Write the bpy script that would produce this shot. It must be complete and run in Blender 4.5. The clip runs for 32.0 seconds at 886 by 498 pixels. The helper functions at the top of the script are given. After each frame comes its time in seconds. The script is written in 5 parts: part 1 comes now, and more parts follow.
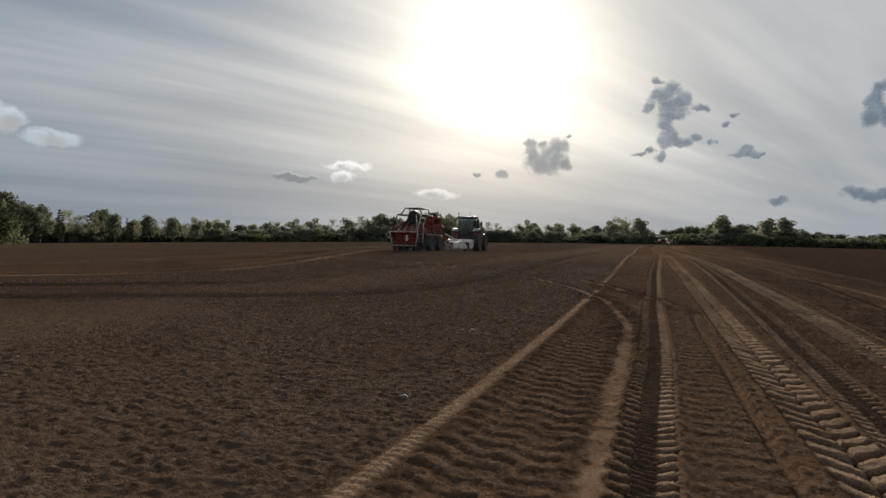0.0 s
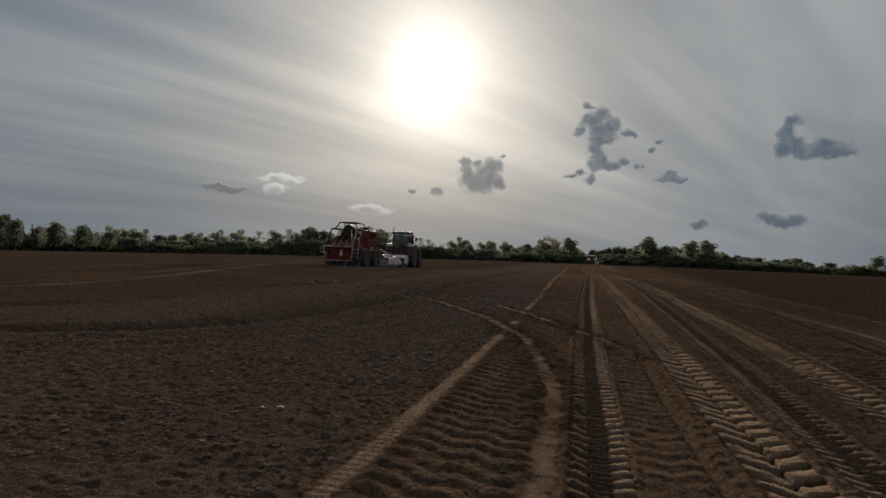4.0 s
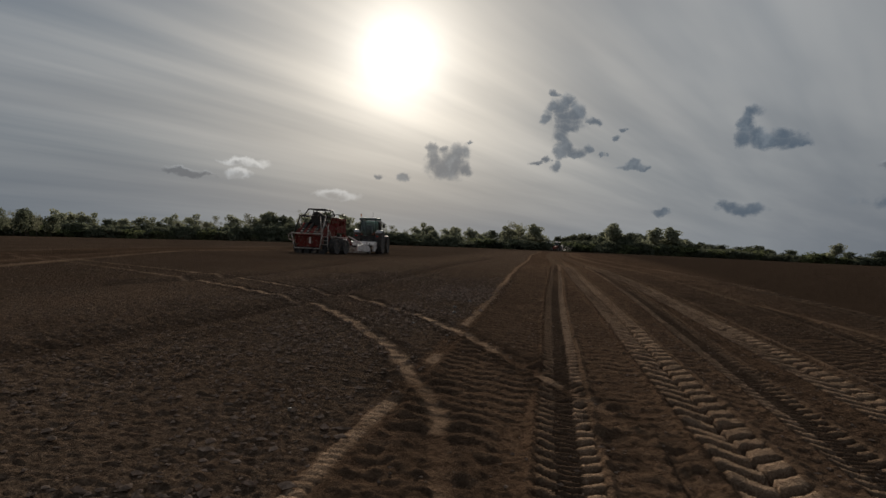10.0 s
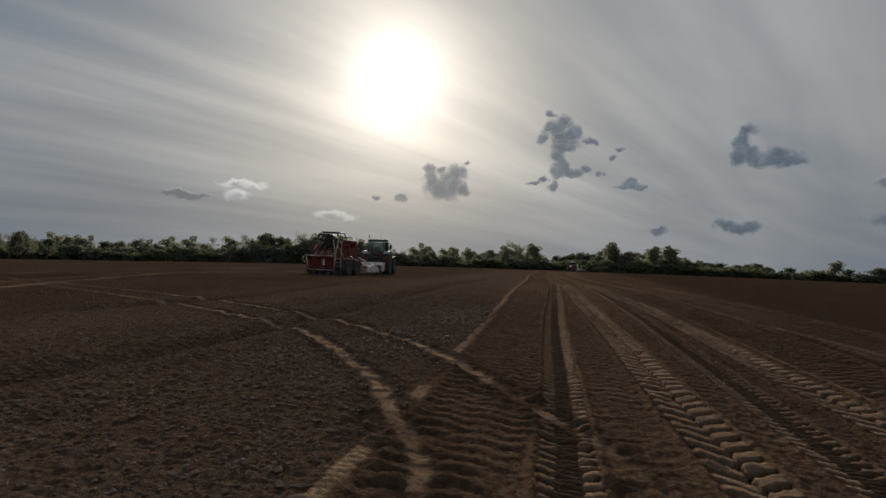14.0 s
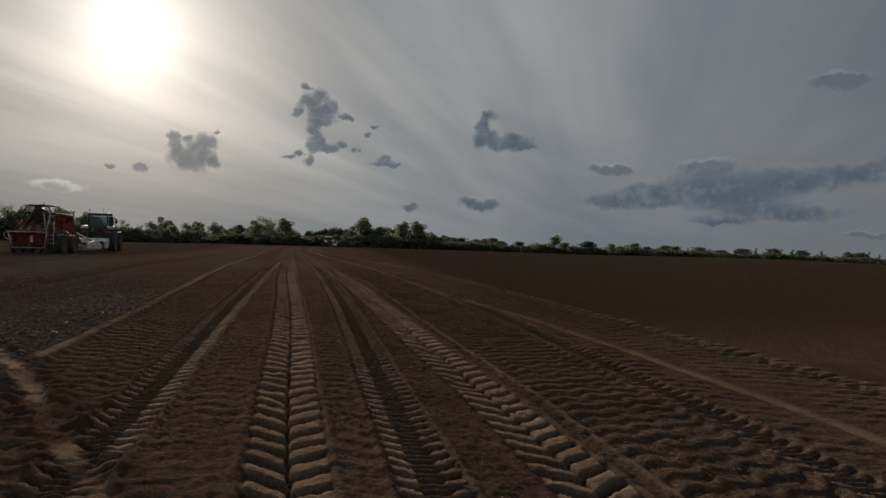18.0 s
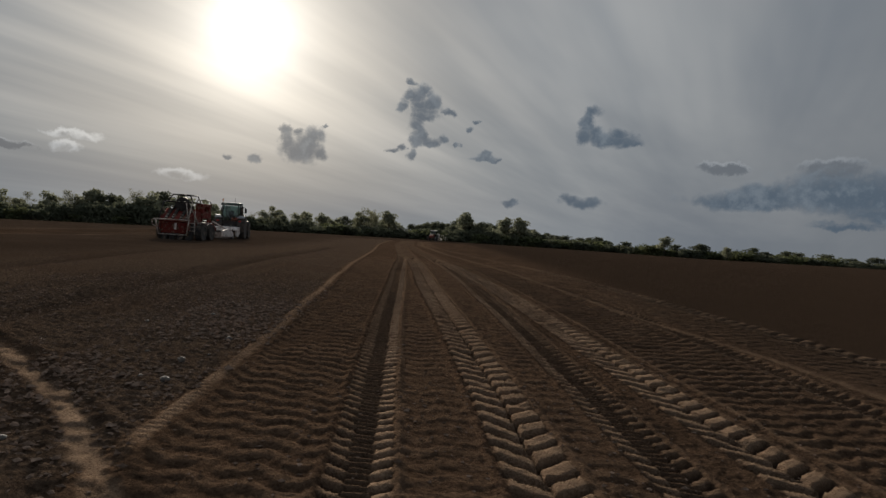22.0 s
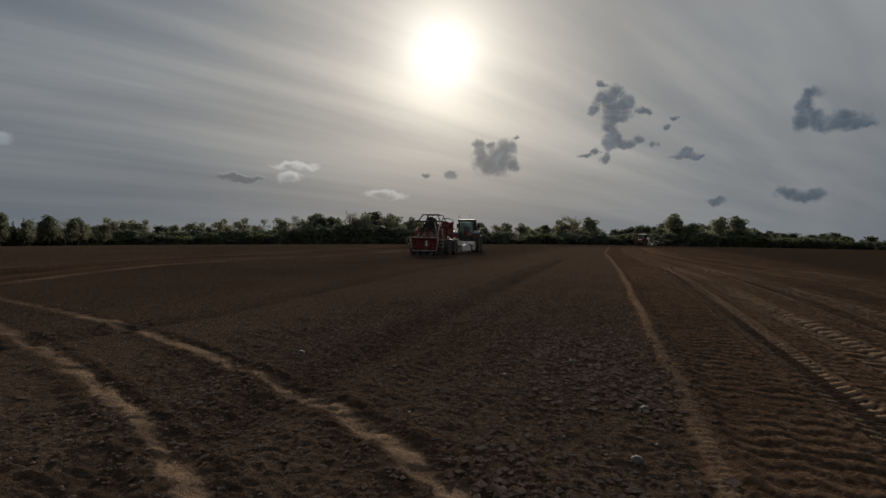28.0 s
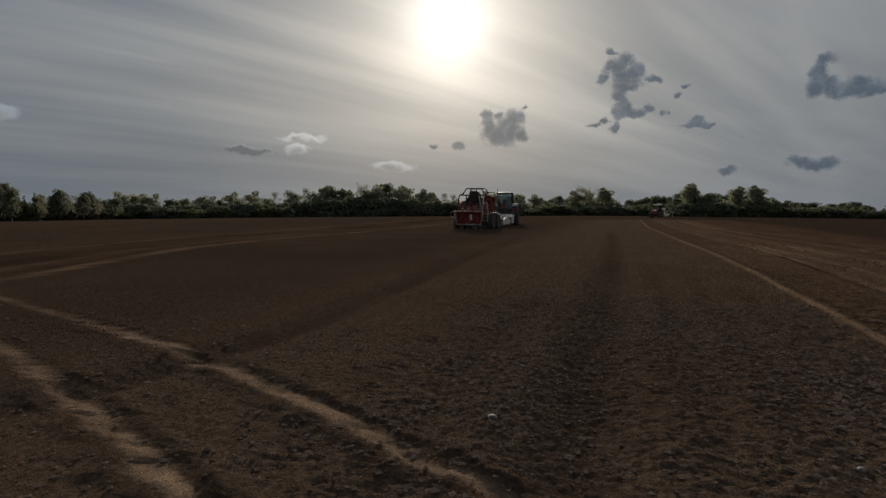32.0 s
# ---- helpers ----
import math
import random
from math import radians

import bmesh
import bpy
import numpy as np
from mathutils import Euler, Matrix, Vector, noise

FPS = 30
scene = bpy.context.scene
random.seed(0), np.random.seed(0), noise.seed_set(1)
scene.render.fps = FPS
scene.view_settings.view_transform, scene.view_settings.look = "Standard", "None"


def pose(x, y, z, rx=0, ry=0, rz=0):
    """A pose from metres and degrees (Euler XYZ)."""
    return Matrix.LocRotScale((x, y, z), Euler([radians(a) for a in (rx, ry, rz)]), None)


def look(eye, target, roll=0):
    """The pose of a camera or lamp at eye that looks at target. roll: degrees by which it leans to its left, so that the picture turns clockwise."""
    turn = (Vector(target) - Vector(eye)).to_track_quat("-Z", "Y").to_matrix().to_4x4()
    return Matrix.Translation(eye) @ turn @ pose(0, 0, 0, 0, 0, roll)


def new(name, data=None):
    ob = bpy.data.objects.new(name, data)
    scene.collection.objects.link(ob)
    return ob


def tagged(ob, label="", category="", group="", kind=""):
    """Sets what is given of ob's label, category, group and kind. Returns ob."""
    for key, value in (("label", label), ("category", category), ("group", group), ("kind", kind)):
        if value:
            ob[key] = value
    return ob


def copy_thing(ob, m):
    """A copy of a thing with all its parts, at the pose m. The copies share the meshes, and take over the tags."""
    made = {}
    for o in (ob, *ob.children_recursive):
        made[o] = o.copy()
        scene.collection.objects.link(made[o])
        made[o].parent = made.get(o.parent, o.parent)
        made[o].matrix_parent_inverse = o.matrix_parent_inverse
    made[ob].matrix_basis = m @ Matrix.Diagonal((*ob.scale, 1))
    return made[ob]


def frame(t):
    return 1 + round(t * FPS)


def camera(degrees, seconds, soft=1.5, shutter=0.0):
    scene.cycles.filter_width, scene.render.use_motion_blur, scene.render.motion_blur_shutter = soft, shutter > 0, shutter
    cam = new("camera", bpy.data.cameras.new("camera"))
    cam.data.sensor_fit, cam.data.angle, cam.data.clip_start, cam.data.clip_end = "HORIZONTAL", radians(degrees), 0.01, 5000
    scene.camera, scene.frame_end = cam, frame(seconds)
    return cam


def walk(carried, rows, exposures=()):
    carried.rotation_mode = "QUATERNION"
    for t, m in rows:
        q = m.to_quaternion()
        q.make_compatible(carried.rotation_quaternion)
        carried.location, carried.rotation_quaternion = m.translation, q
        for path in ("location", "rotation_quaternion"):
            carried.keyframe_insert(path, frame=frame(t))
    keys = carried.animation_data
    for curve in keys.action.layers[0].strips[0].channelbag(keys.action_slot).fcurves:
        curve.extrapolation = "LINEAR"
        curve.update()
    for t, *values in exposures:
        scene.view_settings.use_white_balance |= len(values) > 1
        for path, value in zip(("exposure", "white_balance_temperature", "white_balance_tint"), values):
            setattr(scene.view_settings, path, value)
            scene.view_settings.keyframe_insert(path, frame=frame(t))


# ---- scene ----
# The field is a gentle dome; the wheel tracks run along +y.
cam = camera(68.0, 32.0)
PATH = [
    (0, pose(0.11, -1.55, 2.05, 87.79, -0.55, 19.31)),
    (0.5, pose(0.06, -0.82, 2.01, 88.57, -2.64, 14.12)),
    (1, pose(-0.01, -0.18, 1.99, 88.84, -1.59, 13.55)),
    (1.5, pose(0.05, 0.42, 1.96, 88.80, -1.74, 13.45)),
    (2, pose(0.00, 1.00, 1.91, 88.85, -1.70, 13.38)),
    (2.5, pose(-0.08, 1.53, 1.92, 88.96, -1.51, 13.59)),
    (3, pose(-0.14, 2.00, 1.94, 89.09, -1.88, 13.48)),
    (3.5, pose(-0.14, 2.73, 1.90, 89.26, -1.95, 13.43)),
    (5.5, pose(-0.34, 5.29, 1.85, 89.38, -1.74, 14.43)),
    (6, pose(-0.35, 5.88, 1.81, 89.39, -1.97, 14.47)),
    (6.5, pose(-0.31, 6.51, 1.82, 89.39, -3.14, 13.46)),
    (7, pose(-0.27, 7.06, 1.72, 90.05, -3.55, 12.71)),
    (7.5, pose(-0.26, 7.60, 1.77, 90.09, -3.05, 12.75)),
    (8, pose(-0.19, 8.21, 1.78, 89.78, -3.13, 13.12)),
    (8.5, pose(-0.23, 8.64, 1.74, 89.62, -2.80, 13.09)),
    (9, pose(-0.33, 9.12, 1.75, 89.56, -2.52, 13.13)),
    (9.5, pose(-0.34, 9.64, 1.73, 89.17, -2.57, 12.65)),
    (10, pose(-0.40, 10.06, 1.77, 88.22, -2.15, 10.62)),
    (10.5, pose(-0.46, 10.40, 1.80, 86.57, -1.45, 8.04)),
    (11, pose(-0.55, 10.63, 1.76, 85.25, -1.21, 17.90)),
    (11.5, pose(-0.58, 10.60, 1.84, 85.22, -0.98, 34.56)),
    (12, pose(-0.46, 10.38, 1.92, 86.63, 0.75, 48.11)),
    (12.5, pose(-0.44, 10.36, 1.94, 87.71, 0.78, 47.83)),
    (13, pose(-0.46, 10.54, 1.91, 88.41, 1.09, 41.05)),
    (13.5, pose(-0.52, 10.87, 1.81, 89.07, -0.06, 28.44)),
    (14, pose(-0.43, 10.94, 1.74, 89.99, -1.76, 10.46)),
    (14.5, pose(-0.26, 10.70, 1.78, 91.14, -2.93, -2.65)),
    (15, pose(-0.07, 10.60, 1.80, 91.36, -3.15, -5.32)),
    (15.5, pose(0.09, 10.81, 1.79, 91.32, -1.37, -8.84)),
    (17.5, pose(1.03, 12.12, 1.75, 89.34, -1.27, -11.26)),
    (18, pose(1.29, 12.64, 1.76, 88.48, -1.83, -10.56)),
    (18.5, pose(1.29, 13.22, 1.72, 87.79, -2.62, -8.30)),
    (19, pose(1.14, 14.02, 1.62, 87.37, -2.21, -3.47)),
    (19.5, pose(1.03, 14.73, 1.56, 87.13, -2.79, 3.28)),
    (20, pose(0.77, 15.47, 1.53, 87.30, -2.54, 10.09)),
    (20.5, pose(0.47, 15.79, 1.61, 87.38, -3.94, 5.70)),
    (21, pose(0.33, 16.02, 1.67, 87.82, -4.55, 1.03)),
    (21.5, pose(0.15, 16.36, 1.81, 87.79, -4.17, -0.97)),
    (22, pose(-0.12, 16.68, 1.80, 87.68, -3.60, -1.99)),
    (22.5, pose(-0.33, 16.96, 1.77, 87.28, -2.90, -0.61)),
    (23, pose(-0.47, 17.07, 1.71, 87.34, -2.60, 9.23)),
    (23.5, pose(-0.67, 17.30, 1.62, 87.76, -2.15, 14.67)),
    (24, pose(-0.83, 17.37, 1.66, 88.23, -1.74, 15.27)),
    (24.5, pose(-1.00, 17.33, 1.70, 88.91, -1.23, 16.25)),
    (25, pose(-1.05, 17.39, 1.71, 89.22, -1.56, 18.29)),
    (25.5, pose(-1.29, 17.67, 1.63, 89.13, -2.02, 19.32)),
    (27.5, pose(-2.62, 18.90, 1.78, 88.59, -1.39, 15.76)),
    (28, pose(-2.87, 19.30, 1.74, 87.88, -0.36, 14.89)),
    (28.5, pose(-3.19, 19.86, 1.74, 87.66, -0.53, 14.74)),
    (29, pose(-3.51, 20.28, 1.71, 87.08, -0.14, 12.88)),
    (29.5, pose(-3.84, 20.71, 1.73, 86.96, -0.91, 6.28)),
    (30, pose(-4.14, 21.03, 1.78, 86.83, -0.48, -5.57)),
    (30.5, pose(-4.39, 21.20, 1.77, 85.58, -0.27, -18.81)),
    (31, pose(-4.89, 21.23, 1.77, 85.26, 0.22, -9.03)),
    (31.5, pose(-5.35, 21.27, 1.76, 85.55, 0.59, 7.53)),
    (32, pose(-5.62, 21.64, 1.90, 85.39, 0.03, 15.60)),

]
EXPOSURES = [(0.0, 0.7), (0.3, 0.6), (0.7, 0.3), (1.2, 0.15), (3.0, 0.08), (6.0, 0.0), (9.0, -0.03), (10.5, 0.0), (11.5, 0.2),
             (13.0, 0.25), (15.0, -0.1), (18.0, -0.1), (20.0, 0.1), (23.0, -0.05), (25.0, -0.1), (28.0, -0.22), (32.0, -0.15)]
walk(cam, PATH, EXPOSURES)

# ---- sky and sun ----
SUN_AZ, SUN_EL = -15.0, 14.4   # degrees from +y to the right, and up
sun_way = Vector((math.sin(radians(SUN_AZ)) * math.cos(radians(SUN_EL)), math.cos(radians(SUN_AZ)) * math.cos(radians(SUN_EL)), math.sin(radians(SUN_EL))))
sun = new("sun", bpy.data.lights.new("sun", "SUN"))
sun.data.energy, sun.data.angle, sun.data.color = 10.2, radians(5.5), (1.0, 0.89, 0.755)
sun.matrix_world = look(sun_way * 500, (0, 0, 0))

# cumulus puffs: azimuth, elevation, half width, half height in degrees, and d dark, m middling, w white
PUFFS = """-9.9 6.5 1.11 0.91 d;-0.5 9.9 0.82 0.65 d;-0.2 7.5 0.53 0.48 d;14.5 8.5 0.68 0.65 d;-0.4 11.3 0.65 0.47 d;-10.5 5.7 1.81 1.26 d;-9.5 6.9 0.81 0.72 d;-9.0 5.3 0.81 0.66 d;-11.7 6.4 0.47 1.08 d;-11.9 7.2 0.47 0.37 d;-11.0 7.1 0.52 0.33 d;-8.7 7.7 0.24 0.16 d;-1.5 11.8 0.47 0.32 d;-2.0 9.8 0.56 0.47 d;-1.1 10.7 0.87 0.54 d;0.3 10.2 0.80 0.80 d;1.9 9.5 0.79 0.29 d;-0.2 9.1 1.19 0.56 d;-0.8 8.2 0.81 0.64 d;-0.8 6.9 0.70 0.60 d;0.4 7.0 0.91 0.39 d;1.4 7.3 0.47 0.36 d;-1.2 5.7 0.44 0.48 d;-2.7 6.0 0.53 0.22 d;-2.1 6.2 0.31 0.31 d;3.8 8.0 0.31 0.35 d;4.3 8.7 0.29 0.21 d;2.8 6.9 0.29 0.24 d;5.2 5.8 1.14 0.32 d;5.3 6.2 0.54 0.32 d;6.2 5.6 0.49 0.19 d;14.2 10.2 0.72 0.58 d;13.7 9.3 0.68 0.70 d;13.6 8.0 0.68 0.80 d;15.4 7.9 1.41 0.70 d;16.7 7.8 1.51 0.68 d;16.6 8.5 0.73 0.45 d;17.8 7.5 0.68 0.32 d;13.8 2.5 1.68 0.52 d;12.7 2.8 0.78 0.41 d;7.7 2.1 0.60 0.27 d;8.0 2.4 0.28 0.27 d;-16.2 4.3 0.33 0.28 d;-14.2 4.4 0.64 0.37 d;26.6 3.2 4.30 0.75 d;33.4 4.3 5.12 1.70 d;38.3 4.9 3.89 1.05 d;42.9 5.4 3.18 0.79 d;45.2 6.4 0.96 0.78 d;28.0 4.0 2.13 0.87 d;37.7 2.4 4.17 0.72 d;33.5 1.6 2.31 0.31 d;49.2 1.5 2.86 0.72 d;49.5 3.6 3.24 0.43 d;51.7 4.6 1.08 0.47 d;24.7 5.7 1.74 0.38 m;41.2 12.1 1.65 0.54 m;32.2 5.9 2.07 0.65 m;43.5 0.7 1.46 0.22 m;-71.7 12.1 2.17 0.88 m;-68.1 12.0 2.72 0.91 m;-64.1 13.4 1.86 1.27 m;-69.5 16.3 1.51 1.18 m;-55.0 7.8 1.85 1.02 w;-53.2 7.2 1.64 0.75 w;-49.9 6.1 1.73 0.57 w;-56.2 8.3 0.64 0.46 w;-31.5 3.7 1.24 0.29 m;-27.5 4.9 1.67 0.33 w;-28.1 3.9 1.03 0.43 w;-20.0 2.5 1.71 0.41 w;-77.8 8.8 2.26 1.07 m;-80.3 9.2 2.51 1.59 m;-81.2 12.6 0.52 0.31 m;-32.4 4.0 1.22 0.25 m"""


class Nodes:
    """Short hand for building node trees."""

    def __init__(self, tree):
        self.tree = tree
        tree.nodes.clear()

    def add(self, kind, **inputs):
        node = self.tree.nodes.new(kind)
        for key, value in inputs.items():
            self.put(node, int(key[1:]) if key[0] == "i" and key[1:].isdigit() else key, value)
        return node

    def put(self, node, key, value):
        socket = node.inputs[key]
        if isinstance(value, bpy.types.NodeSocket):
            self.tree.links.new(value, socket)
        elif isinstance(value, bpy.types.Node):
            self.tree.links.new(value.outputs[0], socket)
        else:
            socket.default_value = value

    def math(self, op, a, b=0.0, c=0.0, clamp=False):
        node = self.add("ShaderNodeMath")
        node.operation, node.use_clamp = op, clamp
        for i, v in enumerate((a, b, c)):
            self.put(node, i, v)
        return node.outputs[0]

    def mix(self, fac, a, b):
        node = self.add("ShaderNodeMix")
        node.data_type = "RGBA"
        for key, v in ((0, fac), (6, a), (7, b)):
            self.put(node, key, v if not isinstance(v, tuple) else (*v, 1.0)[:4])
        return node.outputs[2]

    def noise(self, vector, scale, detail=4.0, rough=0.55):
        node = self.add("ShaderNodeTexNoise", Scale=scale, Detail=detail, Roughness=rough)
        if vector is not None:
            self.put(node, "Vector", vector)
        return node

    def ramp(self, fac, stops):
        node = self.add("ShaderNodeValToRGB", Fac=fac)
        el = node.color_ramp.elements
        while len(el) < len(stops):
            el.new(0.5)
        for e, (p, c) in zip(el, stops):
            e.position, e.color = p, (*c, 1.0)
        return node.outputs[0]

    def smooth(self, value, lo, hi):
        node = self.add("ShaderNodeMapRange", Value=value)
        node.interpolation_type = "SMOOTHSTEP"
        for key, v in ((1, lo), (2, hi), (3, 0.0), (4, 1.0)):
            self.put(node, key, v)
        return node.outputs[0]


def build_world():
    world = bpy.data.worlds.new("sky")
    scene.world = world
    world.use_nodes = True
    n = Nodes(world.node_tree)
    way = n.add("ShaderNodeTexCoord").outputs["Generated"]
    unit = n.add("ShaderNodeVectorMath")
    unit.operation = "NORMALIZE"
    n.put(unit, 0, way)
    xyz = n.add("ShaderNodeSeparateXYZ", Vector=unit.outputs[0])
    x, y, z = xyz.outputs
    el = n.math("MULTIPLY", n.math("ARCSINE", z), 57.2958)
    az = n.math("MULTIPLY", n.math("ARCTAN2", x, y), 57.2958)
    # high thin cloud: streaks on a plane overhead
    up = n.math("ADD", n.math("MAXIMUM", z, 0.0), 0.12)
    fx, fy = n.math("DIVIDE", x, up), n.math("DIVIDE", y, up)

    def sheet(deg, along, across, seed):
        s, c = math.sin(radians(deg)), math.cos(radians(deg))
        p = n.math("ADD", n.math("MULTIPLY", fx, s), n.math("MULTIPLY", fy, c))
        q = n.math("SUBTRACT", n.math("MULTIPLY", fx, c), n.math("MULTIPLY", fy, s))
        return n.add("ShaderNodeCombineXYZ", X=n.math("MULTIPLY", p, along), Y=n.math("MULTIPLY", q, across), Z=seed).outputs[0]

    streak = n.smooth(n.noise(sheet(27, 0.13, 0.95, 2.3), 1.0, 5.0, 0.52).outputs[0], 0.31, 0.63)
    streak = n.math("ADD", 0.36, n.math("MULTIPLY", n.math("SUBTRACT", streak, 0.36), n.smooth(el, -4.0, 11.0)))
    veil = n.smooth(n.noise(sheet(34, 0.2, 0.6, 7.7), 0.8, 5.0, 0.55).outputs[0], 0.36, 0.68)
    # nearness to the sun
    dot = n.add("ShaderNodeVectorMath")
    dot.operation = "DOT_PRODUCT"
    n.put(dot, 0, unit.outputs[0])
    dot.inputs[1].default_value = sun_way
    off = n.math("MULTIPLY", n.math("ARCCOSINE", n.math("MINIMUM", dot.outputs["Value"], 0.99999)), 57.2958)
    sky = n.add("ShaderNodeTexSky")
    sky.sky_type, sky.sun_disc = "NISHITA", False
    sky.sun_elevation, sky.sun_rotation = radians(SUN_EL), radians(SUN_AZ)
    sky.dust_density = 3.0
    low = n.smooth(el, -2.0, 26.0)
    grey = n.mix(low, (0.138, 0.167, 0.198), (0.146, 0.184, 0.232))
    lit = n.mix(n.math("MULTIPLY", streak, 0.85), grey, (0.39, 0.40, 0.405))
    lit = n.mix(n.math("MULTIPLY", veil, 0.75), lit, (0.128, 0.154, 0.188))
    right = n.smooth(az, 5.0, 50.0)
    lit = n.mix(n.math("MULTIPLY", right, 0.7), lit, (0.122, 0.133, 0.149))
    left = n.math("MULTIPLY", n.smooth(n.math("MULTIPLY", az, -1.0), 20.0, 42.0), n.math("SUBTRACT", 1.0, n.smooth(el, 2.0, 13.0)))
    lit = n.mix(n.math("MULTIPLY", left, 0.45), lit, (0.095, 0.122, 0.155))
    # unseen sky overhead and away from the sun, brightened to fill the shadows
    lit = n.mix(n.math("MAXIMUM", n.smooth(off, 65.0, 115.0), n.smooth(el, 26.0, 55.0)), lit, (0.27, 0.295, 0.325))
    # broad warm glow round the veiled sun
    glow = n.math("POWER", 2.718, n.math("MULTIPLY", n.math("POWER", n.math("DIVIDE", off, 13.0), 1.3), -1.0))
    glow = n.math("MULTIPLY", glow, n.math("ADD", 0.75, n.math("MULTIPLY", streak, 0.5)))
    glow = n.math("MULTIPLY", glow, n.math("ADD", 0.5, n.math("MULTIPLY", n.smooth(el, 0.0, 12.0), 0.5)))
    core = n.math("POWER", 2.718, n.math("MULTIPLY", n.math("POWER", n.math("DIVIDE", off, 2.6), 1.0), -1.0))
    warm = n.add("ShaderNodeVectorMath")
    warm.operation = "SCALE"
    warm.inputs[0].default_value = (0.53, 0.445, 0.325)
    n.put(warm, "Scale", glow)
    white = n.add("ShaderNodeVectorMath")
    white.operation = "SCALE"
    white.inputs[0].default_value = (1.45, 1.41, 1.33)
    n.put(white, "Scale", core)
    total = n.add("ShaderNodeVectorMath")
    total.operation = "ADD"
    n.put(total, 0, lit)
    n.put(total, 1, warm.outputs[0])
    colour = total.outputs[0]
    # puffs with ragged edges: billows eat into each ellipse, thin lit fringes round a denser body
    rag = n.noise(unit.outputs[0], 34.0, 7.0, 0.66)
    ragged = n.add("ShaderNodeSeparateColor", Color=rag.outputs["Color"])
    a2 = n.math("ADD", az, n.math("MULTIPLY", n.math("SUBTRACT", ragged.outputs[0], 0.5), 2.0))
    e2 = n.math("ADD", el, n.math("MULTIPLY", n.math("SUBTRACT", ragged.outputs[1], 0.5), 1.6))
    found, heart = {}, {}
    for line in PUFFS.split(";"):
        pa, pe, pw, ph, tone = line.split()
        da = n.math("MULTIPLY", n.math("SUBTRACT", a2, float(pa)), 1.0 / (1.3 * float(pw)))
        de = n.math("MULTIPLY", n.math("SUBTRACT", e2, float(pe)), 1.0 / (1.3 * float(ph)))
        d = n.math("SUBTRACT", 1.1, n.math("ADD", n.math("MULTIPLY", da, da), n.math("MULTIPLY", de, de)))
        lean = n.math("SUBTRACT", d, n.math("MULTIPLY", de, 0.8))   # flat dense base, thin bright top
        found[tone] = d if tone not in found else n.math("MAXIMUM", found[tone], d)
        heart[tone] = lean if tone not in heart else n.math("MAXIMUM", heart[tone], lean)
    billow = n.noise(unit.outputs[0], 60.0, 6.0, 0.65).outputs[0]
    lump = n.noise(unit.outputs[0], 22.0, 5.0, 0.62).outputs[0]
    rough = n.math("ADD", n.math("MULTIPLY", n.math("SUBTRACT", billow, 0.5), 1.5), n.math("MULTIPLY", n.math("SUBTRACT", lump, 0.5), 1.5))
    for tone, edge, body, cover in (("m", 1.6, (0.112, 0.128, 0.150), 0.85), ("d", 1.04, (0.072, 0.102, 0.140), 0.95), ("w", 1.7, (0.25, 0.26, 0.27), 0.9)):
        d = n.math("ADD", found[tone], n.math("MULTIPLY", rough, 0.5))
        inner = n.math("ADD", heart[tone], n.math("MULTIPLY", rough, 1.25 if tone == "m" else 0.9))
        rim = n.add("ShaderNodeVectorMath")
        rim.operation = "SCALE"
        n.put(rim, 0, colour)
        n.put(rim, "Scale", edge)
        face = n.mix(n.smooth(inner, -0.2, 1.2) if tone == "d" else n.smooth(inner, -0.5, 0.75) if tone == "m" else n.smooth(inner, 0.55, 1.5), rim.outputs[0], body)
        shade = n.mix(n.math("MULTIPLY", n.smooth(n.math("ADD", n.math("MULTIPLY", lump, 0.5), n.math("MULTIPLY", billow, 0.5)), 0.46, 0.64), 0.45), face, (0.215, 0.25, 0.285))
        colour = n.mix(n.math("MULTIPLY", n.smooth(d, 0.0, 0.85 if tone == "d" else 0.8), cover), colour, shade if tone == "d" else face)
    last = n.add("ShaderNodeVectorMath")
    last.operation = "ADD"
    n.put(last, 0, colour)
    n.put(last, 1, white.outputs[0])
    # the clear air shows a little through the cloud
    both = n.add("ShaderNodeVectorMath")
    both.operation = "MULTIPLY_ADD"
    n.put(both, 0, sky.outputs[0])
    both.inputs[1].default_value = (0.0012, 0.0012, 0.0012)
    n.put(both, 2, last.outputs[0])
    back = n.add("ShaderNodeBackground", Color=both.outputs[0], Strength=1.0)
    out = n.add("ShaderNodeOutputWorld")
    n.tree.links.new(back.outputs[0], out.inputs[0])
    world.cycles.sampling_method = "MANUAL"
    world.cycles.sample_map_resolution = 512


build_world()

